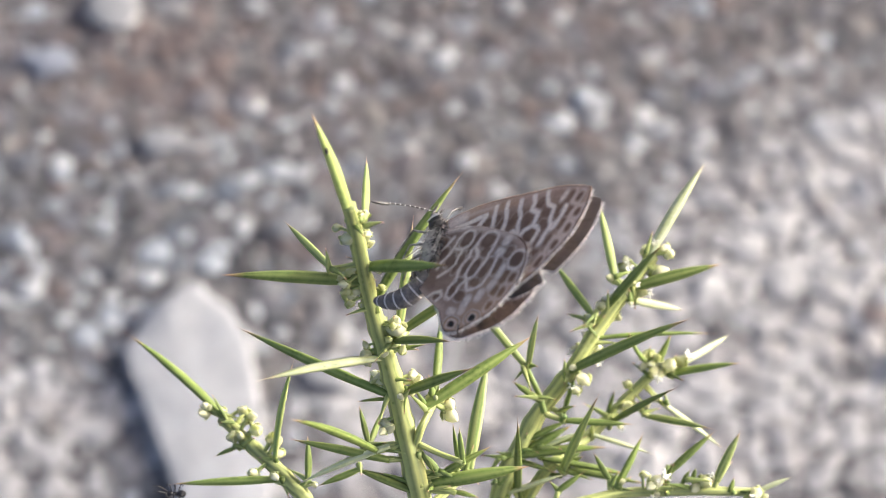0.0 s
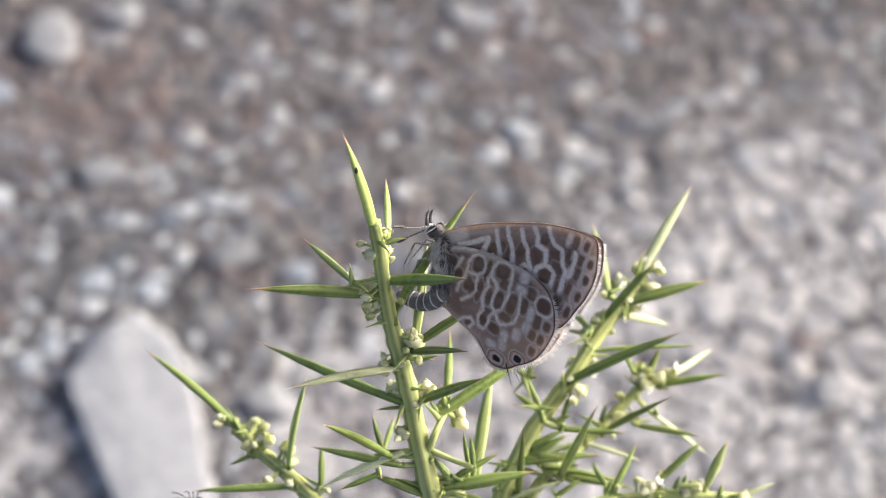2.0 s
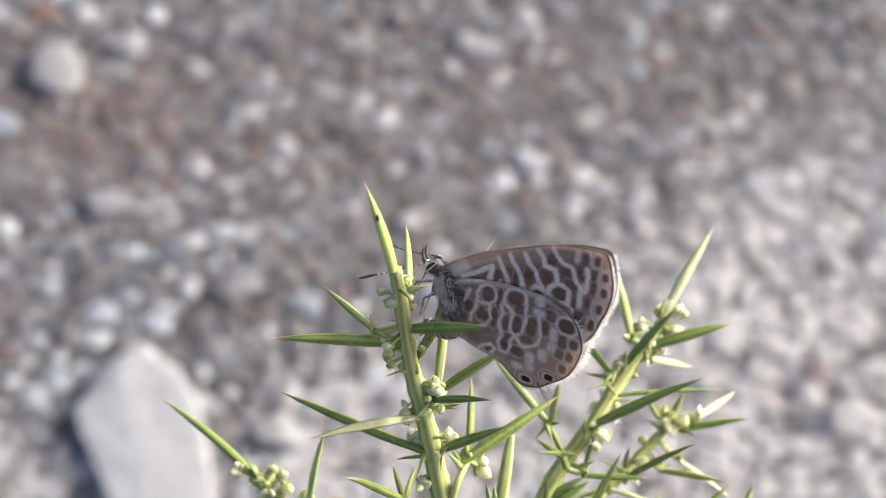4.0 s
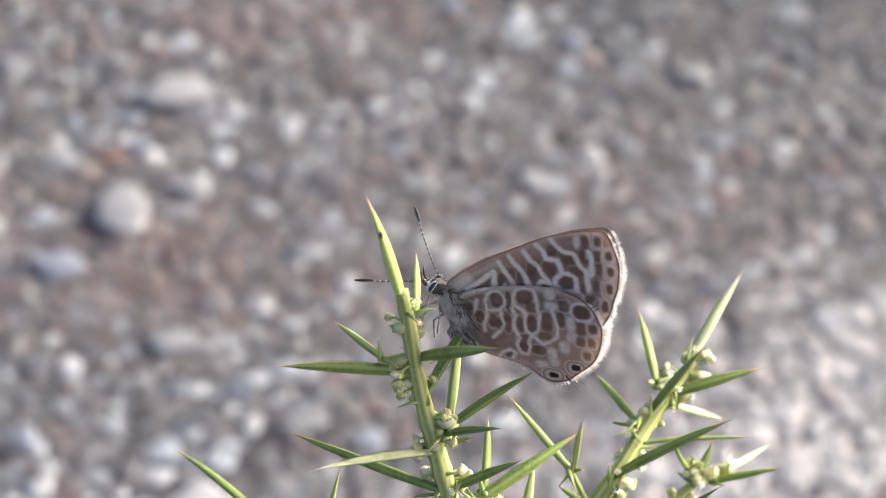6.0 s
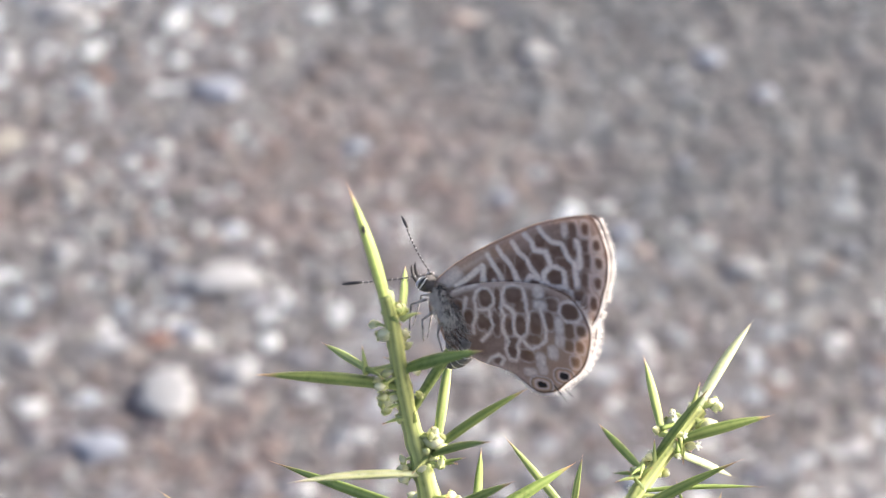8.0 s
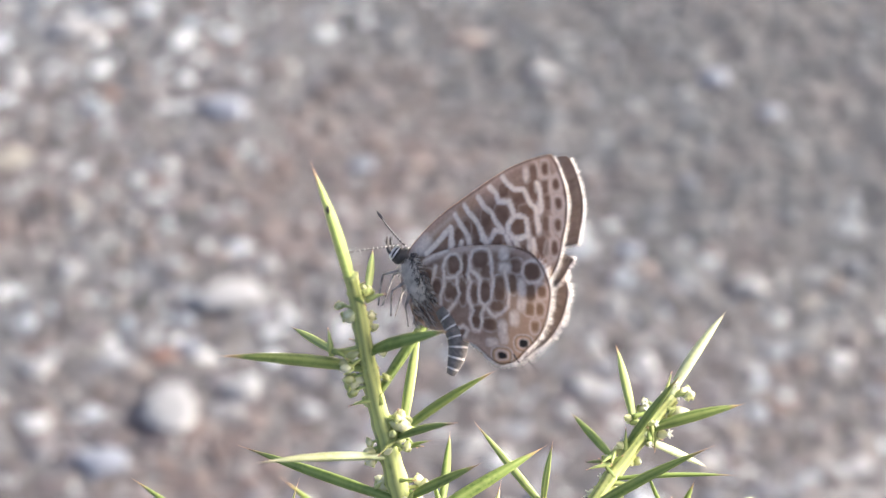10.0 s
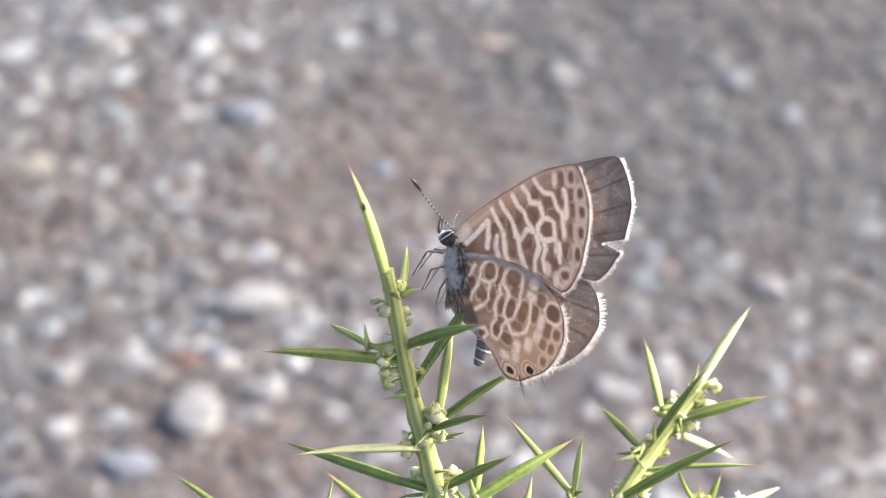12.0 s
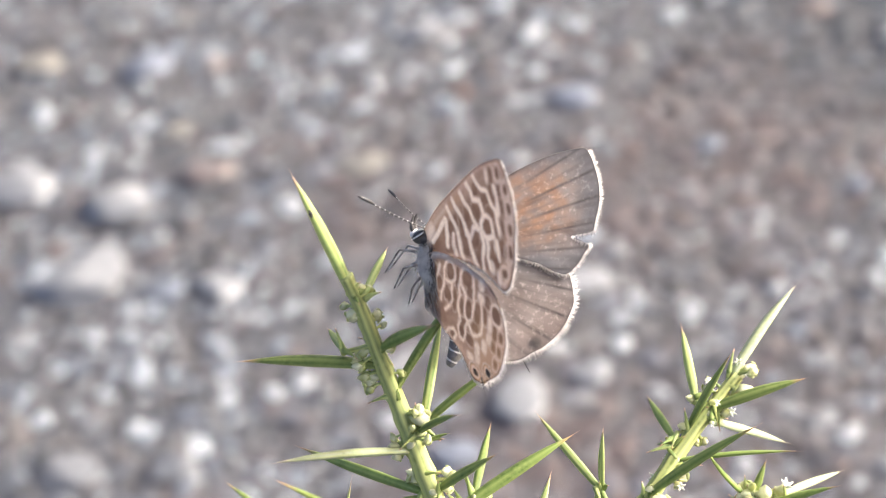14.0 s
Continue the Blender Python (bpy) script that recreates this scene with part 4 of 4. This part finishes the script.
def build_wing(name, outline, centre, left, fore, parent, label):
    """One wing: two skins of scales a hair apart, closed along the rim, with a fringe as a part of it."""
    rim = smooth_loop(outline, 17)
    c = Vector((*centre, 0))
    pattern = FORE_PATTERN if fore else HIND_PATTERN
    bm = bmesh.new()
    layer = bm.verts.layers.float_color.new("scales")
    n, deep = len(rim), 76
    out = 1 if left else -1
    lift = (0.09 if fore else 0.24) * out
    for skin in (0, 1):
        rings = []
        for k in range(deep + 1):
            ring = []
            for p in rim:
                s = k / deep
                q = c + (p - c) * s
                wave = 0.10 * math.sin(q.x * 0.55 + 0.6) + 0.05 * noise.noise(q * 0.6)
                z = lift + wave * out + (0.022 if skin == 0 else -0.022) * out * (1.0 if k < deep else 0.4)
                v = bm.verts.new(Vector((q.x, q.y, z)) * MM)
                edge = (1 - s) * (p - c).length
                if skin == 0:
                    v[layer] = (*under_scales(q, pattern, edge, fore), 1)
                else:
                    v[layer] = (*upper_scales(q, edge, fore), 1)
                ring.append(v)
            rings.append(ring)
        for a, b in zip(rings[1:], rings[2:]):
            for k in range(n):
                f = bm.faces.new((a[k], a[(k + 1) % n], b[(k + 1) % n], b[k]))
                f.material_index = skin
        hub = rings[0][0]
        for k in range(n):
            f = bm.faces.new((hub, rings[1][(k + 1) % n], rings[1][k]))
            f.material_index = skin
        for v in rings[0][1:]:
            bm.verts.remove(v)
        if skin == 0:
            first = rings[-1]
        else:
            for k in range(n):
                bm.faces.new((first[k], first[(k + 1) % n], rings[-1][(k + 1) % n], rings[-1][k]))
    bmesh.ops.recalc_face_normals(bm, faces=bm.faces)
    wing = part(name, bm, (UNDER, UPPER), parent, label)
    # the white fringe: fine hairs that stand out from the outer edge
    rng = random.Random(len(outline) + (3 if left else 4))
    bm = bmesh.new()
    for i in range(n):
        p = rim[i]
        if fore and (p.y > 7.9 or (p.y > 7.0 and p.x < 13.3) or (p.x < 10.0 and not (p.y < 0.2 and p.x > 6))):
            continue
        if not fore and (p.x < 5.0 or p.y > 1.6):
            continue
        t = (rim[(i + 1) % n] - rim[i - 1]).normalized()
        o = Vector((t.y, -t.x, 0))
        if o.dot(p - c) < 0:
            o = -o
        step = (rim[(i + 1) % n] - p).length
        count = max(1, int(step / 0.036))
        length = 0.44 if fore else 0.72 if p.x > 9.5 else 0.42
        for k in range(count):
            a = p.lerp(rim[(i + 1) % n], (k + rng.random()) / count)
            e = a + (o + t * rng.uniform(-0.3, 0.3)) * length * (0.85 + 0.3 * noise.noise(p * 1.6)) * rng.uniform(0.55, 1.15)
            z = lift + 0.10 * math.sin(a.x * 0.55 + 0.6) * out
            a, e = a - o * 0.05 + Vector((0, 0, z)), e + Vector((0, 0, z + rng.uniform(-0.08, 0.08)))
            w = t * 0.034
            quad = [bm.verts.new(v * MM) for v in (a - w, a + w, a + Vector((0, 0, 0.03)), e)]
            bm.faces.new((quad[0], quad[1], quad[3]))
            bm.faces.new((quad[1], quad[2], quad[3]))
            bm.faces.new((quad[2], quad[0], quad[3]))
    part("fringe", bm, FRINGE, wing, "white hairy wing fringe")
    if not fore:
        # grey hairs over the wing's foot, on the side that lies against the body
        for mat, count, seed, words in () if not left else ((HAIR, 170, 1, "long pale hairs"), (HAIR_DARK, 300, 2, "black hairs")):
            bm = bmesh.new()
            for _ in range(count):
                u, v = rng.random(), rng.random() ** 1.4
                a = Vector((-0.55 + 1.9 * v + 0.5 * u, 0.5 - 4.2 * u, 0))
                o = Vector((0.75 + rng.uniform(-0.25, 0.25), -0.75 + rng.uniform(-0.35, 0.45), 0)).normalized()
                size = rng.uniform(0.5, 1.25) * (1.0 if seed == 1 else 0.75)
                w = Vector((-o.y, o.x, 0)) * 0.030
                z = lift + 0.10 * math.sin(a.x * 0.55 + 0.6) * out + 0.07 * out
                foot, tip = a + Vector((0, 0, z)), a + o * size + Vector((0, 0, z + rng.uniform(0.0, 0.16) * out))
                q = [bm.verts.new(x * MM) for x in (foot - w, foot + w, foot + Vector((0, 0, 0.04 * out)), tip)]
                bm.faces.new((q[0], q[1], q[3]))
                bm.faces.new((q[1], q[2], q[3]))
                bm.faces.new((q[2], q[0], q[3]))
            part("fur", bm, mat, wing, words)
        bm = bmesh.new()
        tail = bend(Vector((9.0, -5.6, lift)) * MM, Vector((10.3, -7.0, lift + 0.2 * out)) * MM, Vector((0.1, -0.15, 0)) * MM, 8)
        tube(bm, tail, [0.00006 - 0.000005 * i for i in range(9)], 6)
        part("tail", bm, BLACK, wing, "thin black tail thread")
    return wing


def cut_at_body(outline):
    """Draws back whatever of a wing's foot lies before the body's axis."""
    rows = []
    for x, y in outline:
        over = max(0.0, 0.05 - x * HV.x - y * HV.y)
        rows.append((x + HV.x * over, y + HV.y * over))
    return tuple(rows)


butterfly = thing("butterfly", label="small brown butterfly with white zebra lines, clinging to a spiny shoot", category="butterfly")
wing_fl = build_wing("forewing", FORE, (7.6, 3.4), True, True, butterfly, "brown forewing, white wavy lines beneath, coppery above")
wing_fr = build_wing("forewing", cut_at_body(FORE_TORN), (7.6, 3.4), False, True, butterfly, "brown forewing with a torn notch, coppery above")
wing_hl = build_wing("hindwing", HIND, (6.4, -1.8), True, False, butterfly, "brown hindwing with white rings and two black eyespots")
wing_hr = build_wing("hindwing", cut_at_body(HIND), (6.4, -1.8), False, False, butterfly, "grey-brown hindwing with a black spot above")


def body_point(u, v, z=0.0):
    """Along the body from head to tail (u), to the back (v) and to the left (z)."""
    return (HX * u + HV * v + Vector((0, 0, z))) * MM


ALONG = HX.to_track_quat("X", "Z")


def hairs(bm, centre, axes, turn, count, length, lean, seed, width=0.035):
    rng = random.Random(seed)
    m = turn.to_matrix()
    for _ in range(count):
        d = Vector((rng.gauss(0, 1), rng.gauss(0, 1), rng.gauss(0, 1))).normalized()
        p = Vector(centre) + m @ Vector((d.x * axes[0], d.y * axes[1], d.z * axes[2]))
        o = (m @ d + Vector(lean)).normalized()
        s = o.orthogonal().normalized() * width * MM
        e = p + o * length * MM * rng.uniform(0.5, 1.2)
        q = [bm.verts.new(v) for v in (p - s, p + s, p + o.cross(s), e)]
        bm.faces.new((q[0], q[1], q[3]))
        bm.faces.new((q[1], q[2], q[3]))
        bm.faces.new((q[2], q[0], q[3]))


def build_body():
    bm = bmesh.new()
    ellipsoid(bm, body_point(0.35, -0.15), (1.95 * MM, 0.92 * MM, 0.85 * MM), ALONG, 28, 18, 0.12, 2)
    thorax = part("thorax", bm, FUR, butterfly, "furry grey thorax")
    bm = bmesh.new()
    hairs(bm, body_point(0.3, -0.2), (1.85 * MM, 0.90 * MM, 0.83 * MM), ALONG, 520, 0.55, tuple(HX * 0.9 - HV * 0.4), 4, 0.028)
    part("fur", bm, HAIR, thorax, "long pale hairs")
    bm = bmesh.new()
    for sgn in (1, -1):
        hairs(bm, body_point(0.5, 0.72, 0.62 * sgn), (2.1 * MM, 0.34 * MM, 0.30 * MM), ALONG, 260, 0.60, tuple(HX * 1.1 + HV * 0.2), 25 + sgn, 0.045)
    hairs(bm, body_point(0.8, 0.35), (2.1 * MM, 0.70 * MM, 1.00 * MM), ALONG, 90, 0.50, tuple(HX * 0.9 + HV * 0.3), 5)
    part("fur", bm, HAIR_DARK, thorax, "short dark hairs")
    bm = bmesh.new()
    for sgn in (1, -1):
        hairs(bm, body_point(0.7, 0.80, 0.70 * sgn), (1.9 * MM, 0.30 * MM, 0.30 * MM), ALONG, 70, 0.75, tuple(HX * 1.3 + HV * 0.3), 35 + sgn, 0.04)
    part("fur", bm, HAIR, thorax, "white streaks of hair at the wing roots")
    bm = bmesh.new()
    ellipsoid(bm, body_point(-2.05, -0.45), (0.62 * MM, 0.80 * MM, 0.66 * MM), ALONG, 20, 14, 0.1, 3)
    head = part("head", bm, HAIR_DARK, butterfly, "small white and black hairy head")
    bm = bmesh.new()
    hairs(bm, body_point(-1.75, 0.05), (0.5 * MM, 0.55 * MM, 0.66 * MM), ALONG, 240, 0.40, tuple(HX * 0.5 + HV * 0.6), 15)
    part("fur", bm, HAIR_DARK, head, "short black hairs")
    bm = bmesh.new()
    ellipsoid(bm, body_point(-2.3, -0.95), (0.42 * MM, 0.36 * MM, 0.50 * MM), ALONG, 16, 10, 0.15, 6)
    part("face", bm, WHITE, head, "white scaled face")
    for sgn in (1, -1):
        bm = bmesh.new()
        slant = ALONG @ Euler((0, 0, 0.42)).to_quaternion()
        ellipsoid(bm, body_point(-2.25, -0.42, 0.52 * sgn), (0.31 * MM, 0.64 * MM, 0.32 * MM), slant, 18, 12)
        eye = part("eye", bm, BLACK, head, "glossy black oval eye")
        bm = bmesh.new()
        m = slant.to_matrix()
        for x0, wide in ((-0.36, 0.065), (0.05, 0.050)):
            arc = []
            for k in range(15):
                h = -1.15 + 2.3 * k / 14
                arc.append(body_point(-2.25, -0.42, 0.62 * sgn) + m @ Vector((x0 * math.cos(h), 0.68 * math.sin(h), (0.26 - 0.24 * abs(x0) / 0.35 - 0.10 * abs(h)) * sgn)) * MM)
            tube(bm, arc, [wide * MM * (0.5 + 0.5 * math.sin(k / 14 * 3.1416)) for k in range(15)], 6)
        part("eye_rim", bm, WHITE, eye, "white eye rim")
        bm = bmesh.new()
        p = bend(body_point(-2.45, -0.95, 0.22 * sgn), body_point(-3.95, -0.55, 0.32 * sgn), HV * -0.22 * MM, 8)
        tube(bm, p, [MM * v for v in (0.14, 0.19, 0.19, 0.17, 0.14, 0.11, 0.09, 0.07, 0.02)], 8)
        palp = part("palp", bm, HAIR_DARK, head, "dark pointed palp")
        bm = bmesh.new()
        hairs(bm, p[4], (0.55 * MM, 0.12 * MM, 0.12 * MM), ALONG, 40, 0.30, tuple(HX * -1.4), 21, 0.02)
        part("fur", bm, HAIR_DARK, palp, "black bristles")
    # legs that reach down to the shoot
    for number, (u, feet) in enumerate(((-1.0, ((-1.3, -2.1), (0.5, -3.9))), (0.1, ((0.2, -2.0), (1.8, -3.3))), (1.1, ((1.8, -1.5), (3.2, -2.3))))):
        for sgn in (1, -1):
            bm = bmesh.new()
            knee, foot = body_point(feet[0][0], feet[0][1], 0.9 * sgn), body_point(feet[1][0], feet[1][1], 0.35 * sgn)
            hip = body_point(u, -0.9, 0.5 * sgn)
            path = [hip.lerp(knee, k / 5) for k in range(5)] + [knee.lerp(foot, k / 6) for k in range(7)]
            tube(bm, path, [(0.13 - 0.008 * k) * MM for k in range(12)], 7)
            part("leg", bm, LEG, butterfly, "thin grey banded leg")


build_body()


def build_antenna():
    """A ringed thread along local x with a dark club at its end."""
    bm = bmesh.new()
    n = 30
    path = [Vector((6.3 * k / n, 0, 0.25 * math.sin(k / n * 3.1))) * MM for k in range(n + 1)]
    tube(bm, path, [0.055 * MM] * (n + 1), 7, end=0.999)
    antenna = part("antenna", bm, ANTENNA, butterfly, "thin black and white ringed antenna")
    bm = bmesh.new()
    ellipsoid(bm, Vector((5.75, 0, 0.06)) * MM, (0.85 * MM, 0.15 * MM, 0.13 * MM), None, 12, 10)
    part("club", bm, BLACK, antenna, "dark antenna club")
    return antenna


antenna_left, antenna_right = build_antenna(), build_antenna()


def build_abdomen():
    bm = bmesh.new()
    n = 40
    path = [Vector((5.1 * k / n, 0.95 * math.sin(k / n * 3.1), -0.2 * math.sin(k / n * 3.1))) * MM for k in range(n + 1)]
    radii = [MM * 0.94 * math.sqrt(max(0.02, 1 - ((k / n - 0.42) / 0.62) ** 2)) * (1 - 0.06 * ((k / n * 6.5) % 1 > 0.8)) for k in range(n + 1)]
    tube(bm, path, radii, 16, 0.0, 0.85)
    abdomen = part("abdomen", bm, ABDOMEN, butterfly, "grey abdomen with narrow white rings")
    bm = bmesh.new()
    hairs(bm, Vector((2.3, 0.6, -0.1)) * MM, (2.4 * MM, 0.9 * MM, 0.8 * MM), Euler((0, 0, 0)).to_quaternion(), 90, 0.35, (0.8, 0, 0), 9, 0.025)
    part("fur", bm, LEG, abdomen, "short pale hairs")
    return abdomen


abdomen = build_abdomen()


def build_beetle():
    """The tiny black insect that sits on the highest leaf."""
    beetle = thing("beetle", mm((-1.9, -0.75, 29.2)), label="tiny black beetle sitting on a leaf", category="insect")
    bm = bmesh.new()
    ellipsoid(bm, (0, 0, 0), (0.16 * MM, 0.18 * MM, 0.34 * MM), None, 12, 10)
    part("body", bm, BLACK, beetle)
    bm = bmesh.new()
    ellipsoid(bm, (0, 0, 0.36 * MM), (0.10 * MM, 0.11 * MM, 0.10 * MM), None, 10, 8)
    part("head", bm, BLACK, beetle)


build_beetle()


def build_ant():
    """A small dark ant that hangs at the tip of a low leaf."""
    ant = thing("ant", mm(ANT_AT), label="small black ant hanging at the tip of a low leaf", category="ant")
    bm = bmesh.new()
    for x, size in ((0.55, 0.34), (0.0, 0.22), (-0.42, 0.26)):
        ellipsoid(bm, Vector((x, 0, 0)) * MM, (size * 1.25 * MM, size * MM, size * MM), None, 12, 8)
    body = part("body", bm, BLACK, ant)
    for sgn in (1, -1):
        bm = bmesh.new()
        tube(bm, bend(Vector((-0.6, 0.1 * sgn, 0.1)) * MM, Vector((-1.9, 0.35 * sgn, 0.75)) * MM, Vector((0, 0, 0.35)) * MM, 8), [0.045 * MM] * 9, 6)
        part("antenna", bm, BLACK, ant)
        for x in (-0.25, 0.0, 0.25):
            bm = bmesh.new()
            tube(bm, bend(Vector((x, 0.1 * sgn, 0)) * MM, Vector((x * 3, 0.35 * sgn, 0.75)) * MM, Vector((0, 0.4 * sgn, 0.1)) * MM, 6), [0.045 * MM] * 7, 6)
            part("leg", bm, BLACK, ant)


ANT_AT = (-16.88, -9.95, -9.26)
build_ant()

# ---- what moves ----
# seconds, place in millimetres from the crown's centre, turns
BODY_ROWS = (
    (0, 6.08, -0.83, 17.11, 17.8, -31.5, -43.6),
    (0.5, 6.66, -1.46, 16.80, 13.3, -27.8, -53.8),
    (1, 6.30, -1.36, 16.63, 29.5, -21.3, -43.6),
    (1.5, 5.47, -0.55, 17.56, 51.4, -16.5, -32.5),
    (2, 5.21, 0.42, 15.96, 55.1, -7.6, -37.4),
    (2.5, 4.90, -0.30, 16.44, 63.8, 6.1, -34.5),
    (5, 3.35, 1.10, 18.78, 67.7, -13.8, -17.8),
    (5.5, 3.33, 1.62, 17.86, 74.0, -9.7, -14.2),
    (6, 3.44, 1.94, 17.45, 72.2, -9.8, -14.0),
    (6.5, 3.39, 1.56, 18.53, 73.0, -8.8, -14.9),
    (7, 3.45, 0.85, 19.29, 73.3, -9.4, -15.6),
    (7.5, 3.52, 1.41, 18.84, 73.2, -10.5, -18.1),
    (10, 3.87, 2.92, 19.08, 49.9, -15.0, -17.6),
    (10.5, 4.65, 2.19, 19.85, 52.6, -4.9, -24.2),
    (11, 4.91, 1.89, 19.24, 59.2, 3.8, -21.7),
    (11.5, 4.92, 2.54, 19.63, 59.9, 6.2, -26.3),
    (12, 4.37, 4.73, 18.42, 54.5, 7.1, -24.6),
    (12.5, 4.29, 4.38, 18.52, 54.3, 6.9, -25.2),
    (13, 4.05, 4.30, 18.53, 51.9, 7.8, -23.3),
    (13.5, 3.76, 4.69, 18.52, 48.6, 3.7, -20.6),
    (14, 4.63, 3.02, 20.11, 54.8, 18.2, -20.4),
)
# seconds, how far the left forewing, left hindwing, right forewing and right hindwing are opened,
# how far the left and the right forewing and the hindwings are drawn up
WING_ROWS = (
    (0, 3.3, 5, 0.4, 0.8, 0.1, -0.5, 0),
    (0.5, 2.8, 4.3, 0.4, 0.8, -2.7, -3.3, 0.3),
    (1, 1.9, 4, 0.4, 0.8, -0.9, -1.5, 0.3),
    (1.5, 1.1, 2.8, 0.4, 0.8, -1.9, -2.5, 0.1),
    (2, 1.1, 2.7, 0.4, 0.8, -0.3, -0.9, -0),
    (2.5, 1.3, 2.5, 0.4, 0.8, 0.2, -0.4, -0.2),
    (5, 0.9, 2.1, 0.4, 0.8, 1.1, 0.5, -0.4),
    (5.5, 0.9, 2.1, 0.4, 0.8, 0.9, 0.3, -0),
    (6, 0.9, 2.1, 0.4, 0.8, 0.5, -0.1, -0),
    (6.5, 0.9, 2.1, 0.4, 0.8, 1.5, 0.9, -0.2),
    (7, 0.9, 2.1, 0.4, 0.8, 1.5, 0.9, -0.3),
    (7.5, 0.9, 2.1, 0.4, 0.8, 1.3, 0.7, -0.2),
    (10, 5.8, 7.6, 3.5, 5.1, 6.2, 6.1, 0.1),
    (10.5, 16.8, 18.8, 17.2, 18.6, 14.8, 16.2, -0.1),
    (11, 17.3, 19.3, 17.6, 19.1, 16.5, 19.4, 0.3),
    (11.5, 13.7, 15.9, 12.9, 14.4, 19.8, 22.8, 0.6),
    (12, 22.1, 23.8, 20.5, 21.9, 22.9, 22.8, 0.2),
    (12.5, 27.6, 29, 25, 26.4, 23.9, 24.8, -0.2),
    (13, 33, 33.8, 30.7, 32.1, 23.3, 25, -0.5),
    (13.5, 33.1, 33.6, 32.4, 34.3, 15.8, 20.2, -3),
    (14, 36.9, 39.7, 36.5, 37.7, 30.5, 23.3, 6.9),
)
# seconds, directions of the left antenna, the right antenna and the abdomen in the butterfly's space
LIMB_ROWS = (
    (0, -0.13, -0.47, 0.87, -0.68, 0.43, -0.60, -0.68, -0.73, 0.06),
    (0.5, -0.15, 0.02, 0.99, -0.75, 0.44, -0.49, -0.50, -0.86, 0.07),
    (1, -0.28, -0.29, 0.91, -0.54, 0.37, -0.76, -0.22, -0.97, 0.06),
    (1.5, -0.49, 0.21, 0.85, -0.03, 0.15, -0.99, -0.94, -0.35, 0.07),
    (2, -0.05, 0.12, 0.99, -0.69, -0.68, -0.26, -0.87, -0.48, 0.07),
    (2.5, -0.85, 0.18, 0.49, -0.95, -0.14, -0.27, -0.81, -0.57, 0.10),
    (5, -0.62, -0.19, 0.76, -0.83, -0.38, -0.40, -0.69, -0.46, -0.56),
    (5.5, -0.93, -0.02, 0.36, -0.48, 0.38, -0.79, -0.69, -0.45, -0.56),
    (6, -0.93, 0.11, 0.34, -0.48, 0.54, -0.69, -0.69, -0.42, -0.59),
    (6.5, -0.91, 0.02, 0.41, -0.57, 0.38, -0.73, -0.70, -0.44, -0.56),
    (7, -0.76, 0.14, 0.63, -0.58, 0.43, -0.69, -0.69, -0.42, -0.59),
    (7.5, -0.88, 0.07, 0.47, -0.65, 0.42, -0.64, -0.67, -0.50, -0.55),
    (8.7, -0.82, -0.10, 0.52, -0.63, 0.43, -0.64, -0.76, -0.62, 0.10),
    (10, -0.32, -0.11, 0.94, -0.70, 0.39, -0.60, 0.19, -0.98, 0.05),
    (10.5, -0.87, -0.07, 0.48, -0.84, 0.35, -0.41, 0.32, -0.95, 0.05),
    (11, -0.66, 0.03, 0.75, -0.99, 0.11, 0.03, 0.09, -0.99, 0.05),
    (11.5, -0.66, 0.08, 0.74, -0.98, 0.12, -0.13, 0.31, -0.95, 0.05),
    (12, -0.48, 0.54, 0.69, -0.31, 0.02, -0.95, 0.42, -0.91, 0.05),
    (12.5, -0.40, 0.55, 0.73, -0.73, 0.18, -0.66, 0.38, -0.92, 0.05),
    (13, -0.33, 0.48, 0.81, -0.85, 0.27, -0.45, 0.43, -0.90, 0.06),
    (13.5, -0.35, 0.36, 0.86, -0.82, 0.30, -0.49, 0.31, -0.95, 0.05),
    (14, -0.69, 0.25, 0.68, -0.82, 0.03, -0.57, 0.41, -0.91, 0.05),
)


def pointed(at, direction):
    d = Vector(direction).normalized()
    return Matrix.Translation(at) @ d.to_track_quat("X", "Z").to_matrix().to_4x4()


def opened(angle, drawn):
    return Matrix.Rotation(radians(angle), 4, HX) @ Matrix.Rotation(radians(drawn), 4, "Z")


def motions():
    walk(butterfly, [(t, pose(*mm((x, y, z)), rx, ry, rz)) for t, x, y, z, rx, ry, rz in BODY_ROWS])
    walk(wing_fl, [(r[0], opened(r[1], r[5])) for r in WING_ROWS])
    walk(wing_fr, [(r[0], opened(-r[3], r[6])) for r in WING_ROWS])
    walk(wing_hl, [(r[0], opened(r[2], r[7])) for r in WING_ROWS])
    walk(wing_hr, [(r[0], opened(-r[4], r[7])) for r in WING_ROWS])
    walk(antenna_left, [(r[0], pointed(body_point(-2.7, 0.1, 0.3), r[1:4])) for r in LIMB_ROWS])
    walk(antenna_right, [(r[0], pointed(body_point(-2.7, 0.1, -0.3), r[4:7])) for r in LIMB_ROWS])
    walk(abdomen, [(r[0], pointed(body_point(3.0, 0.1) if r[0] < 8 else body_point(3.3, 0.75), r[7:10])) for r in LIMB_ROWS])


motions()
